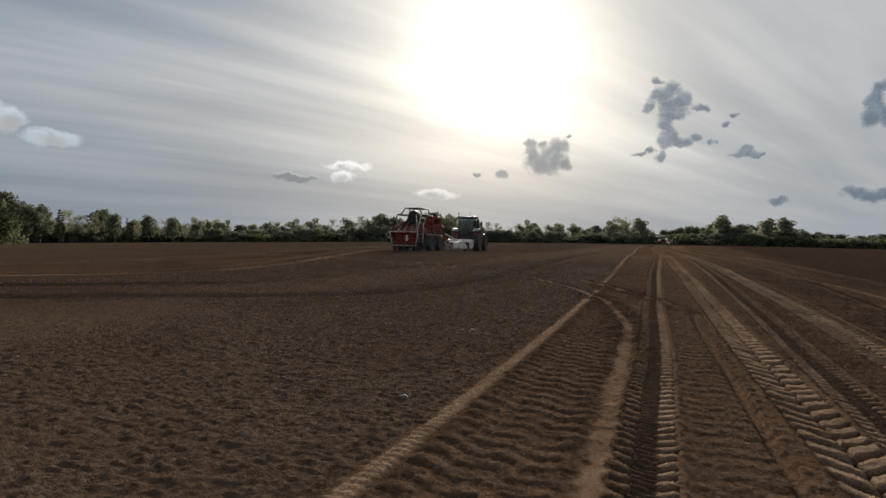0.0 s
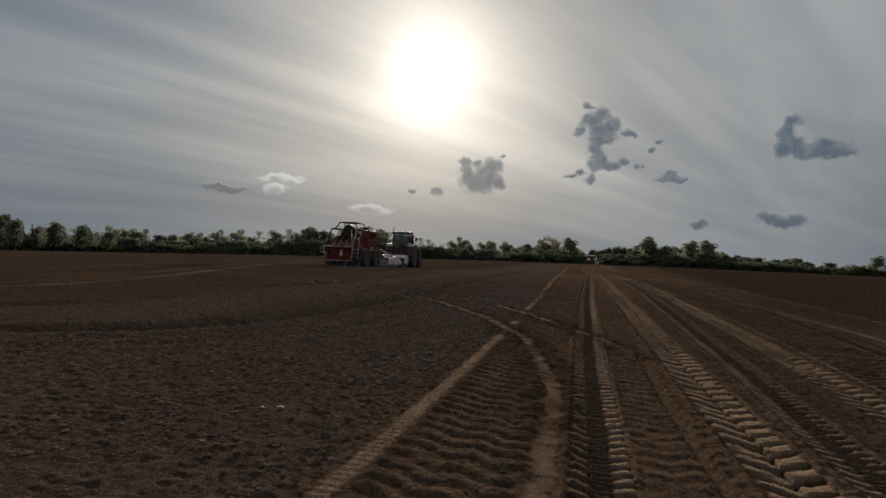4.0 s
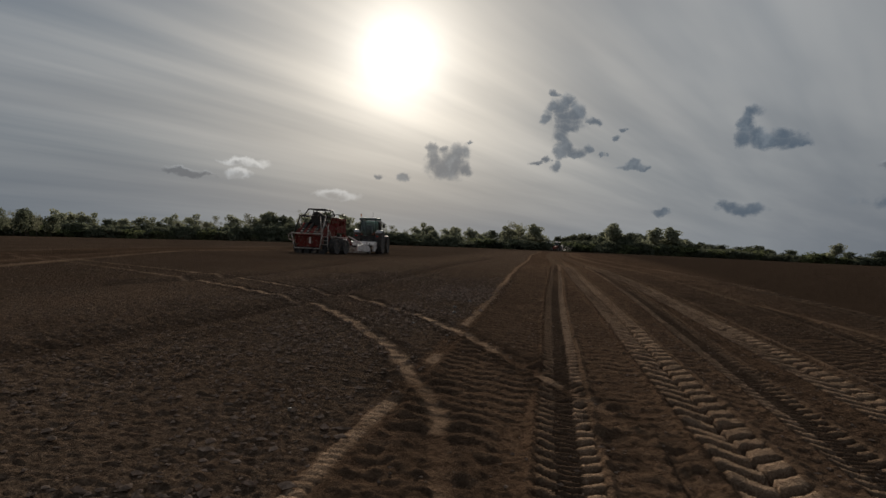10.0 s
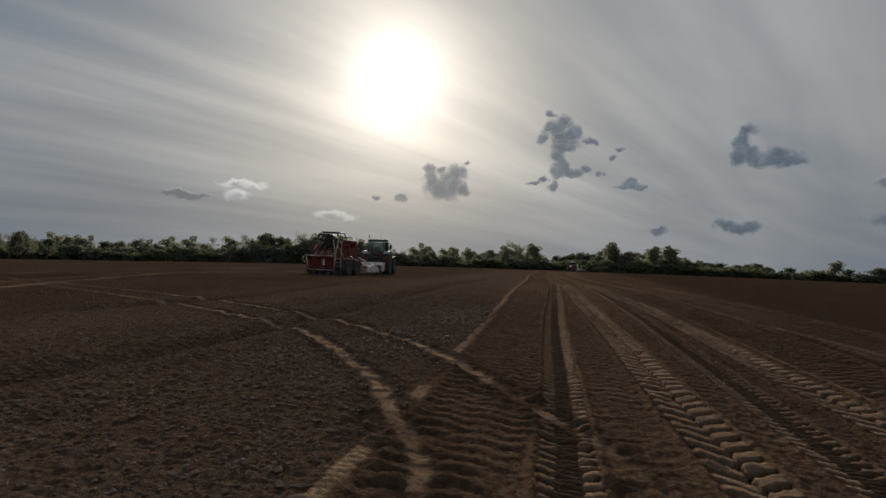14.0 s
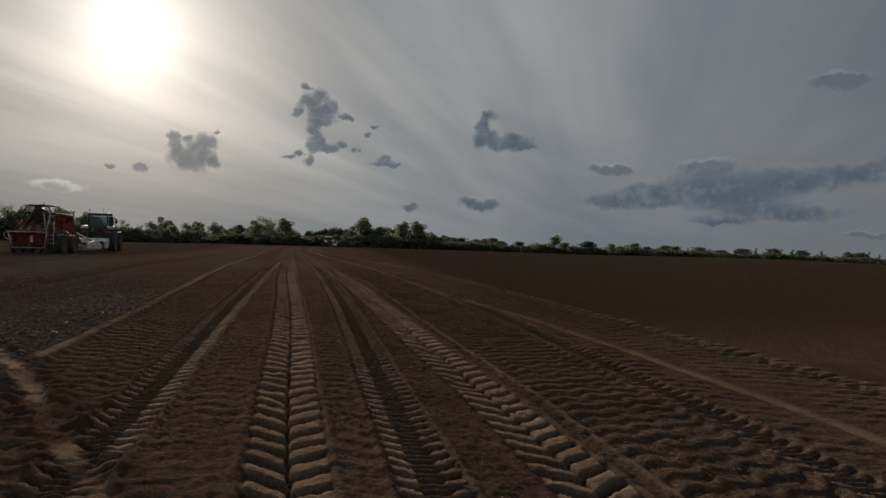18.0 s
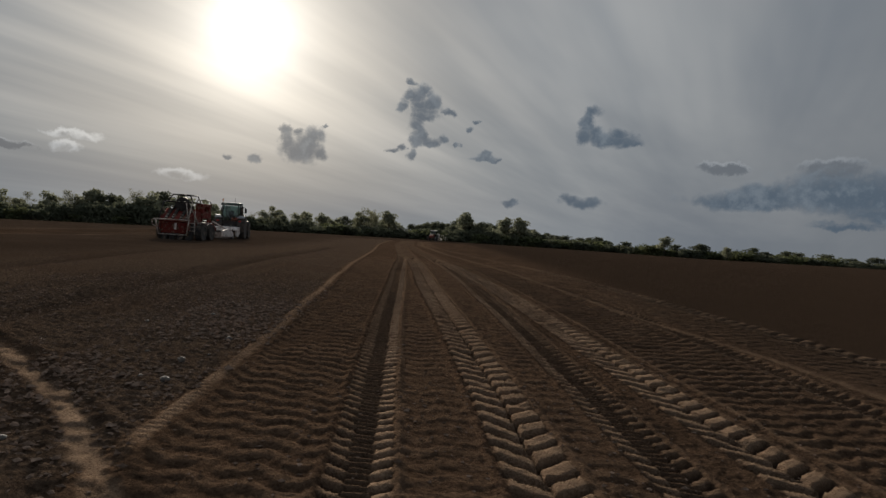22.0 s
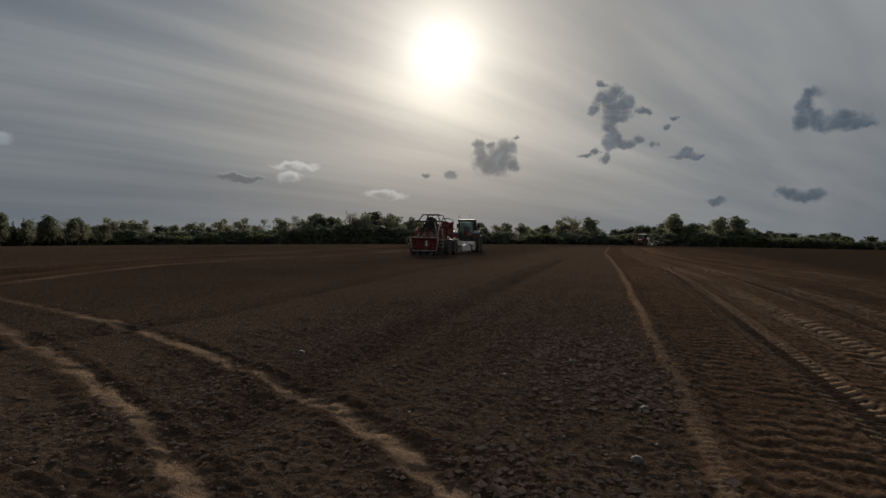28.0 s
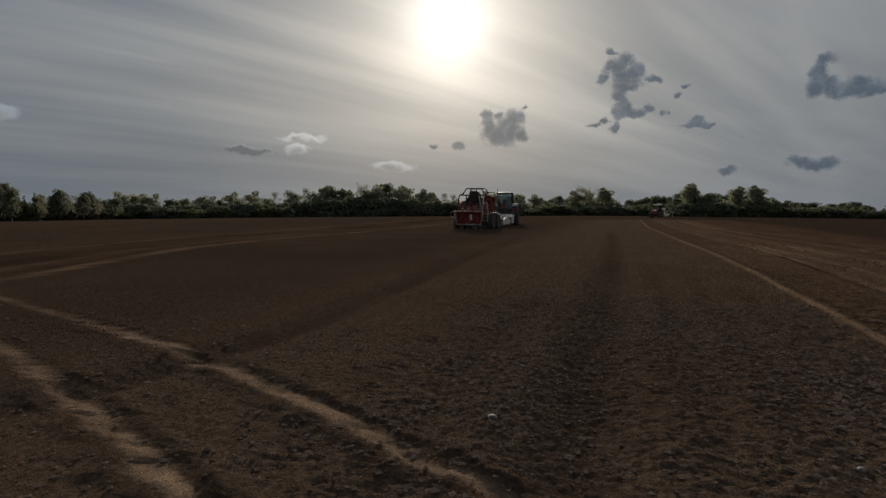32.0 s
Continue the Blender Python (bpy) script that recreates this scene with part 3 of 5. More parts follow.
def fine_field(x, y):
    """Relief above the smooth field, and where it is pressed pale or rolled brown."""
    h = np.zeros(x.shape)
    right = step(-0.14, 0.0, x - lane(y, "edge") + 0.05 * lattice(x, y, 0.7, 5))
    # crumbs and clods, no finer than the sheet can carry
    mesh_x, mesh_y = 0.028 + np.maximum(0.032 * (-7.4 - x), 0) + np.maximum(0.06 * (x - 6.0), 0), 0.0235 + 0.005 * np.clip(y - 30, 0, 15) + 0.045 * np.maximum(np.maximum(1.6 - y, y - 45), 0)
    rough = 0.28 + 0.10 * (1 - right)
    for cell, amp, seed in ((1.7, 0.016, 11), (0.8, 0.014, 16), (0.45, 0.014, 12), (0.19, 0.018, 13), (0.095, 0.034, 14), (0.06, 0.036, 15)):
        amp = amp * np.clip(cell / 1.6 / np.maximum(np.where(x < -2.3, 1.2, 1.0) * mesh_x, mesh_y), 0, 1) ** 2
        v = lattice(x + 0.3 * cell * lattice(x, y, cell * 1.3, seed + 40), y, cell, seed)
        h += amp * rough * (np.abs(v) * 1.6 - 0.6 if cell < 0.3 else v)
    # left and right field darkened in colour, for clod shade the relief lacks
    moist_shade = np.maximum(step(4, 8, x) * step(18, 30, y), (0.64 + 0.15 * lattice(x, y, 4.0, 79)) * step(8, 14, -x))
    moist_shade = np.maximum(moist_shade, (0.5 + 0.25 * lattice(x, y, 0.5, 80)) * step(0.6, 2.2, x))
    pressed, brown = np.zeros(x.shape), right * (0.85 - 0.4 * step(4, 9, x))
    # transverse bar prints between the tracks
    edge, front = lane(y, "edge"), lane(y, "front_left")
    for lo, hi, pitch, lean, amp, seed in ((edge + 0.2, front - 0.26 - 0.3 * (1 - step(15, 18, y)), 0.29, 0.24, 0.024, 21), (front + 0.3, lane(y, "rear_left") - 0.42, 0.30, -0.2, 0.012, 22),
                                           (lane(y, "rear_left") + 0.4, lane(y, "front_right") - 0.3, 0.3, 0.3, 0.016, 23), (lane(y, "rear_right") + 0.55, lane(y, "old_front") - 0.3, 0.31, -0.3, 0.03, 24),
                                           (lane(y, "old_front") + 0.4, lane(y, "old_rut") - 0.3, 0.34, 0.3, 0.02, 25), (lane(y, "old_rut") + 0.4, lane(y, "old_rear") - 0.4, 0.34, 0.3, 0.022, 26)):
        m = band(x + 0.05 * lattice(x, y, 0.2, seed + 9), lo, hi, 0.05)
        wave = np.cos(2 * math.pi * ((y + lean * x + 0.05 * np.cos(14 * x)) / pitch + 0.13 * lattice(x, y, 0.9, seed) + 0.09 * lattice(x, y, 0.16, seed + 3)))
        bars = step(-0.5, 0.35, wave) * (1 - step(44, 56, y)) * (0.72 + 0.4 * lattice(x, y, 0.3, seed + 7))
        h = h * (1 - 0.2 * m) + m * amp * bars
        pressed += m * 0.12 * bars
        # gaps between the bars coloured dark to deepen their shadow
        moist_shade = np.maximum(moist_shade, m * 0.35 * (1 - bars))
    # tyre prints
    for name, half, pitch, deep, lean, seed, tone, kind in (("rear_left", 0.31, 0.335, 0.11, 0.8, 31, 0.70, "lug"), ("rear_right", 0.33, 0.325, 0.105, 0.75, 32, 0.66, "lug"), ("front_right", 0.27, 0.215, 0.06, 1.0, 33, 0.66, "rib_left"),
                                                            ("front_left", 0.24, 0.215, 0.06, 1.0, 34, 0.8, "rib_right"), ("old_front", 0.27, 0.22, 0.055, 1.0, 35, 0.36, "rib_left"), ("old_rear", 0.34, 0.36, 0.075, 0.75, 36, 0.34, "lug")):
        xc = lane(y, name)
        pick = np.abs(x - xc) < half * 2.2
        if pick.any():
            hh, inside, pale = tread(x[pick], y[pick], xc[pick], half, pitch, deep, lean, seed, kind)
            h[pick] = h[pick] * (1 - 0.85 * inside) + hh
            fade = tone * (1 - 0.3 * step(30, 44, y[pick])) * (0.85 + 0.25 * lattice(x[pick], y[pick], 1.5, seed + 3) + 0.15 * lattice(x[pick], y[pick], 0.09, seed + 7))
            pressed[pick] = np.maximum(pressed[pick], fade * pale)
            # grooves between the pads painted dark, adding to the shade in them
            moist_shade[pick] = np.maximum(moist_shade[pick], 0.95 * inside * (1 - pale) * step(0.2, 0.55, tone))
    # smooth pale ruts
    for name, shift, half, deep, tone, seed in (("old_rut", 0.0, 0.12, 0.02, 0.45, 41), ("edge", 0.06, 0.08, -0.016, 0.78, 42), ("rear_left", -0.62, 0.07, 0.07, 0.12, 43), ("rear_right", 0.62, 0.04, -0.02, 0.35, 44)):
        d = x - lane(y, name) - shift - 0.03 * lattice(x * 0 + seed, y, 3.0, seed) - 0.018 * lattice(x, y, 0.1, seed + 5)
        m = np.exp(-(d / half) ** 6)
        zig = np.cos(2 * math.pi * (y / 0.115 + np.where(d > 0, 0.5, 0.0) + d * 6)) * (1 - step(30, 40, y)) if name == "edge" else 0.0
        keep = m * (1 - band(y + 0.3 * lattice(x, y, 0.5, 47), 16.4, 20.6, 0.4) * (1 - 0.8 * band(y, 18.0, 18.8, 0.15))) if name == "edge" else m * (1 - step(14, 17, y)) if name == "rear_left" else m
        h = h * (1 - 0.85 * keep) + keep * (-deep + 0.008 * zig)
        pressed = np.maximum(pressed, keep * tone * (1 - 0.4 * step(20, 27, y)) * (0.72 + 0.3 * lattice(x, y, 0.25, seed + 1) + 0.25 * zig))
        if name == "edge":      # damp smeared bank beside it
            bank = np.exp(-((d - 0.17) / 0.08) ** 2)
            h += 0.025 * bank
            moist_shade, brown = np.maximum(moist_shade, 0.55 * bank), np.maximum(brown, bank)
    # curved trails
    for line, seed in ((TRAIL_A, 51), (TRAIL_B, 52)):
        d, s = distance(x, y, line)
        d = d + 0.02 * lattice(x, y, 0.5, seed) + 0.045 * lattice(x, y, 0.17, seed + 6) + 0.02 * lattice(x, y, 0.08, seed + 7)
        tyre = np.exp(-(d / 0.092) ** 6)
        slab = step(-0.1, 0.15, lattice(x, y, 0.16, seed + 12))
        if seed == 51:
            strength, broken = 0.42 + 0.4 * step(17.0, 18.2, y), band(y, 9.5, 17.6, 0.5)
        else:
            strength, broken = 0.6 * step(16.4, 17.6, y) + 0.22 * step(19.8, 21.2, y), band(y, 15.0, 20.8, 0.5)
        strength = strength * (1 - 0.45 * step(8, 16, -x))
        patchy = 1 - broken * (1 - step(-0.15, 0.25, lattice(x, y, 0.42, seed + 8)))
        h = h * (1 - tyre * np.minimum(1, 2 * strength)) - 0.02 * tyre * strength + 0.035 * np.exp(-((np.abs(d) - 0.24) / 0.09) ** 2) * strength * (0.7 + 0.7 * lattice(x, y, 0.14, seed + 1))
        h += tyre * strength * (0.005 * np.cos(2 * math.pi * s / 0.11) * np.cos(2 * math.pi * d / 0.07) + 0.014 * np.abs(lattice(x, y, 0.3, seed + 9)) + 0.022 * slab)
        pressed = np.maximum(pressed * (1 - strength * np.exp(-(d / 0.3) ** 4)), tyre * strength * patchy * (0.62 + 0.2 * slab + 0.25 * lattice(x, y, 0.35, seed + 2) + 0.22 * lattice(x, y, 0.09, seed + 4)))
        churn = broken * np.exp(-(d / 0.5) ** 4) * (1 - tyre)
        h += churn * 0.03 * lattice(x, y, 0.16, seed + 3)
        # churned soil, and the shadowed sides of the trail painted dark
        moist_shade = np.maximum(moist_shade, np.maximum(0.6 * churn, 0.75 * strength * np.exp(-((np.abs(d) - 0.2) / 0.07) ** 2)))
    for line, seed in ((TURN_A, 61), (TURN_B, 62)):
        d, s = distance(x, y, line)
        for off, tone in ((0.0, 0.62), (1.5, 0.22)):
            half = np.maximum(0.13, 0.6 * mesh_x)
            tyre = np.exp(-((d - off) / half) ** 4)
            low = np.clip(0.16 / mesh_x, 0, 1) ** 2
            h = h - 0.05 * low * tyre + 0.05 * low * np.exp(-((np.abs(d - off) - 0.45) / 0.15) ** 2)
            pressed = np.maximum(pressed, tyre * (0.13 / half) ** 0.5 * tone * (0.75 + 0.5 * lattice(x, y, 2.5, seed)) * (1 if seed == 61 else 0.6))
            moist_shade = np.maximum(moist_shade, (0.95 if off == 0 else 0.7) * np.exp(-((np.abs(d - off) - 0.2 - 1.6 * half) / (0.12 + half)) ** 2) * (0.85 + 0.3 * lattice(x, y, 1.7, seed + 3)))
    outer = np.interp(y, [p[1] for p in TURN_B[::-1]], [p[0] for p in TURN_B[::-1]])
    inner = np.interp(y, [p[1] for p in TURN_A[::-1]], [p[0] for p in TURN_A[::-1]])
    churned = band(x + 0.5 * lattice(x, y, 3.0, 63), outer, inner, 0.6) * step(6, 14, y)
    moist_shade, brown = np.maximum(moist_shade, churned * (0.6 + 0.55 * lattice(x, y * 0.15, 0.9, 64))), np.maximum(brown, 0.9 * churned)
    h += 0.03 * churned * np.clip(0.5 / mesh_x, 0, 1) * np.cos(2 * math.pi * (x - inner) / 1.5)
    side, _ = distance(x, y, DRILL[0])
    rows = np.where(np.abs(side) < 2.3, 1.0, 0.0) * (1 - right)
    h += 0.02 * rows * np.cos(2 * math.pi * side / 0.75) * (0.6 + 0.4 * lattice(x, y, 1.1, 77))
    for line in DRILL:
        d, s = distance(x, y, line)
        # furrow bottoms get a darker colour to strengthen their shade
        moist_shade = np.maximum(moist_shade, 0.65 * np.exp(-(d / 0.3) ** 2) * (0.8 + 0.3 * lattice(x, y, 1.1, 78)))
        h -= 0.085 * np.exp(-(d / 0.27) ** 2) - 0.035 * np.exp(-((d - 0.55) / 0.25) ** 2) - 0.015 * np.exp(-((d + 0.55) / 0.25) ** 2)
    return h, np.clip(pressed, 0, 1), np.clip(brown, 0, 1), np.clip(moist_shade, 0, 1)


def spread(marks, fine, grow_low, grow, wide, reach):
    """Coordinates: even steps between the marks, growing ones out to wide, then large ones out to reach."""
    mid = [v for lo, hi, d in zip(marks[:-1], marks[1:], fine) for v in np.linspace(lo, hi, max(1, round((hi - lo) / d)), endpoint=False)]
    out, s, p = [], fine[-1], marks[-1]
    while p < reach:
        out.append(p)
        s *= grow if p < wide else 1.22
        p += s
    low, s, p = [], fine[0], marks[0]
    while p > -reach:
        s *= grow_low if p > -wide else 1.22
        p -= s
        low.append(p)
    return np.array(low[::-1] + mid + out + [reach])


def build_field():
    xs = spread((-7.4, -2.3, 2.7, 4.3, 6.4), (0.036, 0.025, 0.03, 0.04), 1.034, 1.05, 55, 4000)
    ys = spread((1.6, 30, 33, 36, 40, 45), (0.024, 0.031, 0.044, 0.055, 0.07), 1.12, 1.045, 110, 4000)
    gx, gy = np.meshgrid(xs, ys)
    x, y = gx.ravel(), gy.ravel()
    z = lay(x, y)
    close = (np.abs(x) < 60) & (y > -20) & (y < 110)
    pressed, brown = np.zeros(x.shape), np.full(x.shape, 0.0)
    h, p, b, w = fine_field(x[close], y[close])
    # the same painted clod shade, carried out over the far field
    moist_shade = np.where(x > 0, 1.0, 0.64)
    moist_shade[close] = w
    fade = 1 - step(60, 105, np.hypot(x[close] - CX, y[close] - CY))
    z[close] += h * fade
    pressed[close], brown[close] = p, b
    brown[~close] = np.where(x[~close] > -2, 0.45, 0.25)
    far = np.hypot(x - CX, y - CY) > 30
    z += np.where(far, 0.12 * lattice(x, y, 26.0, 71) * np.clip((np.hypot(x, y) - 30) / 60, 0, 1), 0)
    nx, ny = len(xs), len(ys)
    idx = np.arange(nx * ny).reshape(ny, nx)
    quads = np.stack([idx[:-1, :-1], idx[:-1, 1:], idx[1:, 1:], idx[1:, :-1]], -1).reshape(-1, 4)
    me = bpy.data.meshes.new("ground")
    me.vertices.add(len(x))
    me.vertices.foreach_set("co", np.stack([x, y, z], 1).astype(np.float32).ravel())
    me.loops.add(quads.size)
    me.loops.foreach_set("vertex_index", quads.astype(np.int32).ravel())
    me.polygons.add(len(quads))
    me.polygons.foreach_set("loop_start", np.arange(0, quads.size, 4, dtype=np.int32))
    me.polygons.foreach_set("use_smooth", np.ones(len(quads), bool))
    for name, values in (("pressed", pressed), ("rolled", brown), ("moist_shade", moist_shade)):
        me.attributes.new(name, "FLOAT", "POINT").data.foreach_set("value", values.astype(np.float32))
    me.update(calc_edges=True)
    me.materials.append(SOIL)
    return tagged(new("ground", me), "brown tilled field soil crossed by pale wheel tracks", "field", kind="structure")


def ground_at(x, y):
    h, _, _, _ = fine_field(np.array([float(x)]), np.array([float(y)]))
    return float(lay(x, y)) + (float(h[0]) if abs(x) < 60 and -20 < y < 60 else 0.0)


build_field()


def clod_mesh(name, mat, count, seed, zone, size, press=0.35):
    """Loose crumbs of soil lying on the tilth: lumpy low polyhedra, joined."""
    rng = np.random.default_rng(seed)
    bm = bmesh.new()
    bmesh.ops.create_cone(bm, cap_ends=False, segments=4, radius1=1.0, radius2=0.0, depth=1.0, matrix=Matrix.Translation((0, 0, 0.5)))
    bmesh.ops.create_cone(bm, cap_ends=False, segments=4, radius1=0.0, radius2=1.0, depth=1.0, matrix=Matrix.Translation((0, 0, -0.5)))
    bmesh.ops.remove_doubles(bm, verts=bm.verts, dist=0.01)
    base = np.array([v.co[:] for v in bm.verts])
    tri = np.array([[v.index for v in f.verts] for f in bm.faces])
    bm.free()
    x0, x1, y0, y1 = zone
    x, y = rng.uniform(x0, x1, count), rng.uniform(y0, y1, count)
    keep = rng.random(count) < np.clip(0.5 + 0.8 * lattice(x, y, 1.3, seed), 0.08, 1)
    inner = np.minimum(np.minimum(x - x0, x1 - x) / (0.25 * (x1 - x0)), np.minimum(y - y0, y1 - y) / (0.25 * (y1 - y0)))
    keep &= rng.random(count) < inner + 0.1
    x, y = x[keep], y[keep]
    h, p, b, w = fine_field(x, y)
    keep = p < press
    x, y, z = x[keep], y[keep], (lay(x, y) + h)[keep]
    n = len(x)
    r = size * (0.35 + rng.random(n) ** 3 * 1.6)
    lump = base[None] * (1 + 0.28 * rng.normal(size=(n, len(base), 1))) * (r[:, None] * rng.uniform(0.6, 1.3, (n, 3)) * np.array([1.15, 1.15, 0.6]))[:, None, :]
    verts = lump + np.stack([x, y, z + 0.3 * r], 1)[:, None, :]
    faces = tri[None] + (np.arange(n) * len(base))[:, None, None]
    me = bpy.data.meshes.new(name)
    me.from_pydata(verts.reshape(-1, 3).tolist(), [], faces.reshape(-1, 3).tolist())
    me.materials.append(mat)
    me.polygons.foreach_set("use_smooth", np.zeros(len(me.polygons), bool))
    return tagged(new(name, me), "loose grey-brown crumbs of tilled soil", "soil crumbs", kind="stuff")


clod_mesh("soil_crumbs", CRUMB, 52000, 81, (-9.5, -1.9, 3.0, 33.0), 0.014)
clod_mesh("soil_crumbs", CRUMB, 34000, 84, (-8.0, -2.0, 21.0, 35.0), 0.014)
clod_mesh("soil_crumbs", CRUMB, 7000, 85, (-4.0, -2.0, 20.0, 32.0), 0.026)
clod_mesh("soil_crumbs", CRUMB, 14000, 86, (-5.5, -1.9, 7.0, 22.0), 0.022)
clod_mesh("soil_crumbs", CRUMB, 26000, 82, (-1.9, 6.4, 1.5, 29.0), 0.012, 0.3)
clod_mesh("soil_crumbs", CRUMB, 26000, 83, (-18.0, -8.0, 8.0, 30.0), 0.016)


def build_stones():
    rng = np.random.default_rng(5)
    spots = [(-2.60, 25.58, 0.05), (-2.71, 24.13, 0.045), (-2.45, 4.6, 0.045), (-2.57, 23.28, 0.05), (-3.4, 27.5, 0.035), (-3.0, 21.4, 0.035), (-6.6, 26.6, 0.04), (-4.14, 11.4, 0.035), (-3.1, 9.2, 0.04)]
    spots += [(float(rng.uniform(-5.5, -2.2)), float(rng.uniform(8, 27)), 0.018 + 0.014 * float(rng.random())) for _ in range(12)]
    for x, y, r in spots:
        bm = bmesh.new()
        bmesh.ops.create_icosphere(bm, subdivisions=2, radius=r)
        for v in bm.verts:
            v.co *= 1 + 0.22 * noise.noise(v.co / r + Vector((x, y, 0)) * 3)
            v.co.z *= 0.7
        ob = new("stone", mesh_of_stone(bm))
        ob.matrix_basis = pose(x, y, ground_at(x, y) + r * 0.35, 0, 0, float(rng.random() * 360))
        tagged(ob, "pale rounded field stone lying on the tilth", "stone", "field stones")


def mesh_of_stone(bm):
    me = bpy.data.meshes.new("stone")
    bm.to_mesh(me)
    bm.free()
    me.materials.append(STONE)
    me.polygons.foreach_set("use_smooth", np.ones(len(me.polygons), bool))
    return me


build_stones()

# ---- building blocks ----
def mesh_of(name, bm, mat, smooth=False):
    me = bpy.data.meshes.new(name)
    bm.to_mesh(me)
    bm.free()
    me.materials.append(mat)
    if smooth:
        me.polygons.foreach_set("use_smooth", np.ones(len(me.polygons), bool))
    return me


def part(name, bm, mat, parent=None, label="", smooth=False, at=None):
    ob = new(name, bm if isinstance(bm, bpy.types.Mesh) else mesh_of(name, bm, mat, smooth))
    ob.parent = parent
    if at is not None:
        ob.matrix_basis = at
    return tagged(ob, label)


def thing(name, label, category, group="", at=None):
    ob = new(name)
    ob.empty_display_size = 0.2
    if at is not None:
        ob.matrix_basis = at
    return tagged(ob, label, category, group)


def box(bm, x0, x1, y0, y1, z0, z1, bevel=0.02, m=None):
    made = bmesh.ops.create_cube(bm, size=1.0, matrix=(m or Matrix()) @ Matrix.Translation(((x0 + x1) / 2, (y0 + y1) / 2, (z0 + z1) / 2)) @ Matrix.Diagonal((abs(x1 - x0), abs(y1 - y0), abs(z1 - z0), 1)))
    if bevel:
        edges = list({e for v in made["verts"] for e in v.link_edges})
        bmesh.ops.bevel(bm, geom=edges, offset=min(bevel, 0.4 * min(abs(x1 - x0), abs(y1 - y0), abs(z1 - z0))), segments=2, affect="EDGES", profile=0.6)
    return bm


def tube(bm, a, b, r, r2=None, seg=8):
    a, b = Vector(a), Vector(b)
    d = b - a
    m = Matrix.Translation((a + b) / 2) @ d.to_track_quat("Z", "Y").to_matrix().to_4x4()
    bmesh.ops.create_cone(bm, cap_ends=True, segments=seg, radius1=r, radius2=r if r2 is None else r2, depth=d.length, matrix=m)
    return bm


def rail(bm, points, r, seg=8):
    for a, b in zip(points[:-1], points[1:]):
        tube(bm, a, b, r, seg=seg)
        bmesh.ops.create_icosphere(bm, subdivisions=1, radius=r * 1.05, matrix=Matrix.Translation(b))
    return bm


def prism(bm, outline, x0, x1, bevel=0.0):
    """An outline in the y-z plane pulled from x0 to x1."""
    lo = [bm.verts.new((x0, y, z)) for y, z in outline]
    hi = [bm.verts.new((x1, y, z)) for y, z in outline]
    faces = [bm.faces.new(lo), bm.faces.new(hi[::-1])]
    for i in range(len(lo)):
        j = (i + 1) % len(lo)
        faces.append(bm.faces.new((lo[j], lo[i], hi[i], hi[j])))
    bmesh.ops.recalc_face_normals(bm, faces=faces)
    if bevel:
        bmesh.ops.bevel(bm, geom=list({e for f in faces for e in f.edges}), offset=bevel, segments=2, affect="EDGES", profile=0.6)
    return bm


def lathe(bm, profile, seg=32):
    """A profile of (radius, x) turned about the x axis."""
    rings = [[bm.verts.new((px, r * math.cos(2 * math.pi * k / seg), r * math.sin(2 * math.pi * k / seg))) for k in range(seg)] for r, px in profile]
    for a, b in zip(rings[:-1], rings[1:]):
        for k in range(seg):
            bm.faces.new((a[k], a[(k + 1) % seg], b[(k + 1) % seg], b[k]))
    bm.faces.new(rings[0][::-1])
    bm.faces.new(rings[-1])
    bmesh.ops.recalc_face_normals(bm, faces=bm.faces)
    return bm

# ---- trees ----
def leaf_cloud(rng, blobs, count, size, flat=0.8):
    """Many small leaf clumps on a set of blobs (centre, radius): crossed, uneven quads."""
    verts, faces = [], []
    weights = np.array([r ** 2 for _, r in blobs])
    pick = rng.choice(len(blobs), count, p=weights / weights.sum())
    for i in pick:
        c, r = blobs[i]
        d = rng.normal(size=3)
        d /= np.linalg.norm(d) + 1e-9
        p = np.array(c) + d * r * (0.55 + 0.5 * rng.random() ** 0.6) * np.array([1, 1, flat])
        a = rng.normal(size=3)
        a /= np.linalg.norm(a)
        b = np.cross(a, rng.normal(size=3))
        b /= np.linalg.norm(b) + 1e-9
        s = size * (0.5 + rng.random())
        k = len(verts)
        for u, v in ((-1, -0.5), (0.5, -1), (1, 0.4), (-0.4, 1)):
            verts.append(p + s * (u * a + v * b) * (0.7 + 0.5 * rng.random()))
        faces.append((k, k + 1, k + 2, k + 3))
    me = bpy.data.meshes.new("crown")
    me.from_pydata([tuple(v) for v in verts], [], faces)
    return me


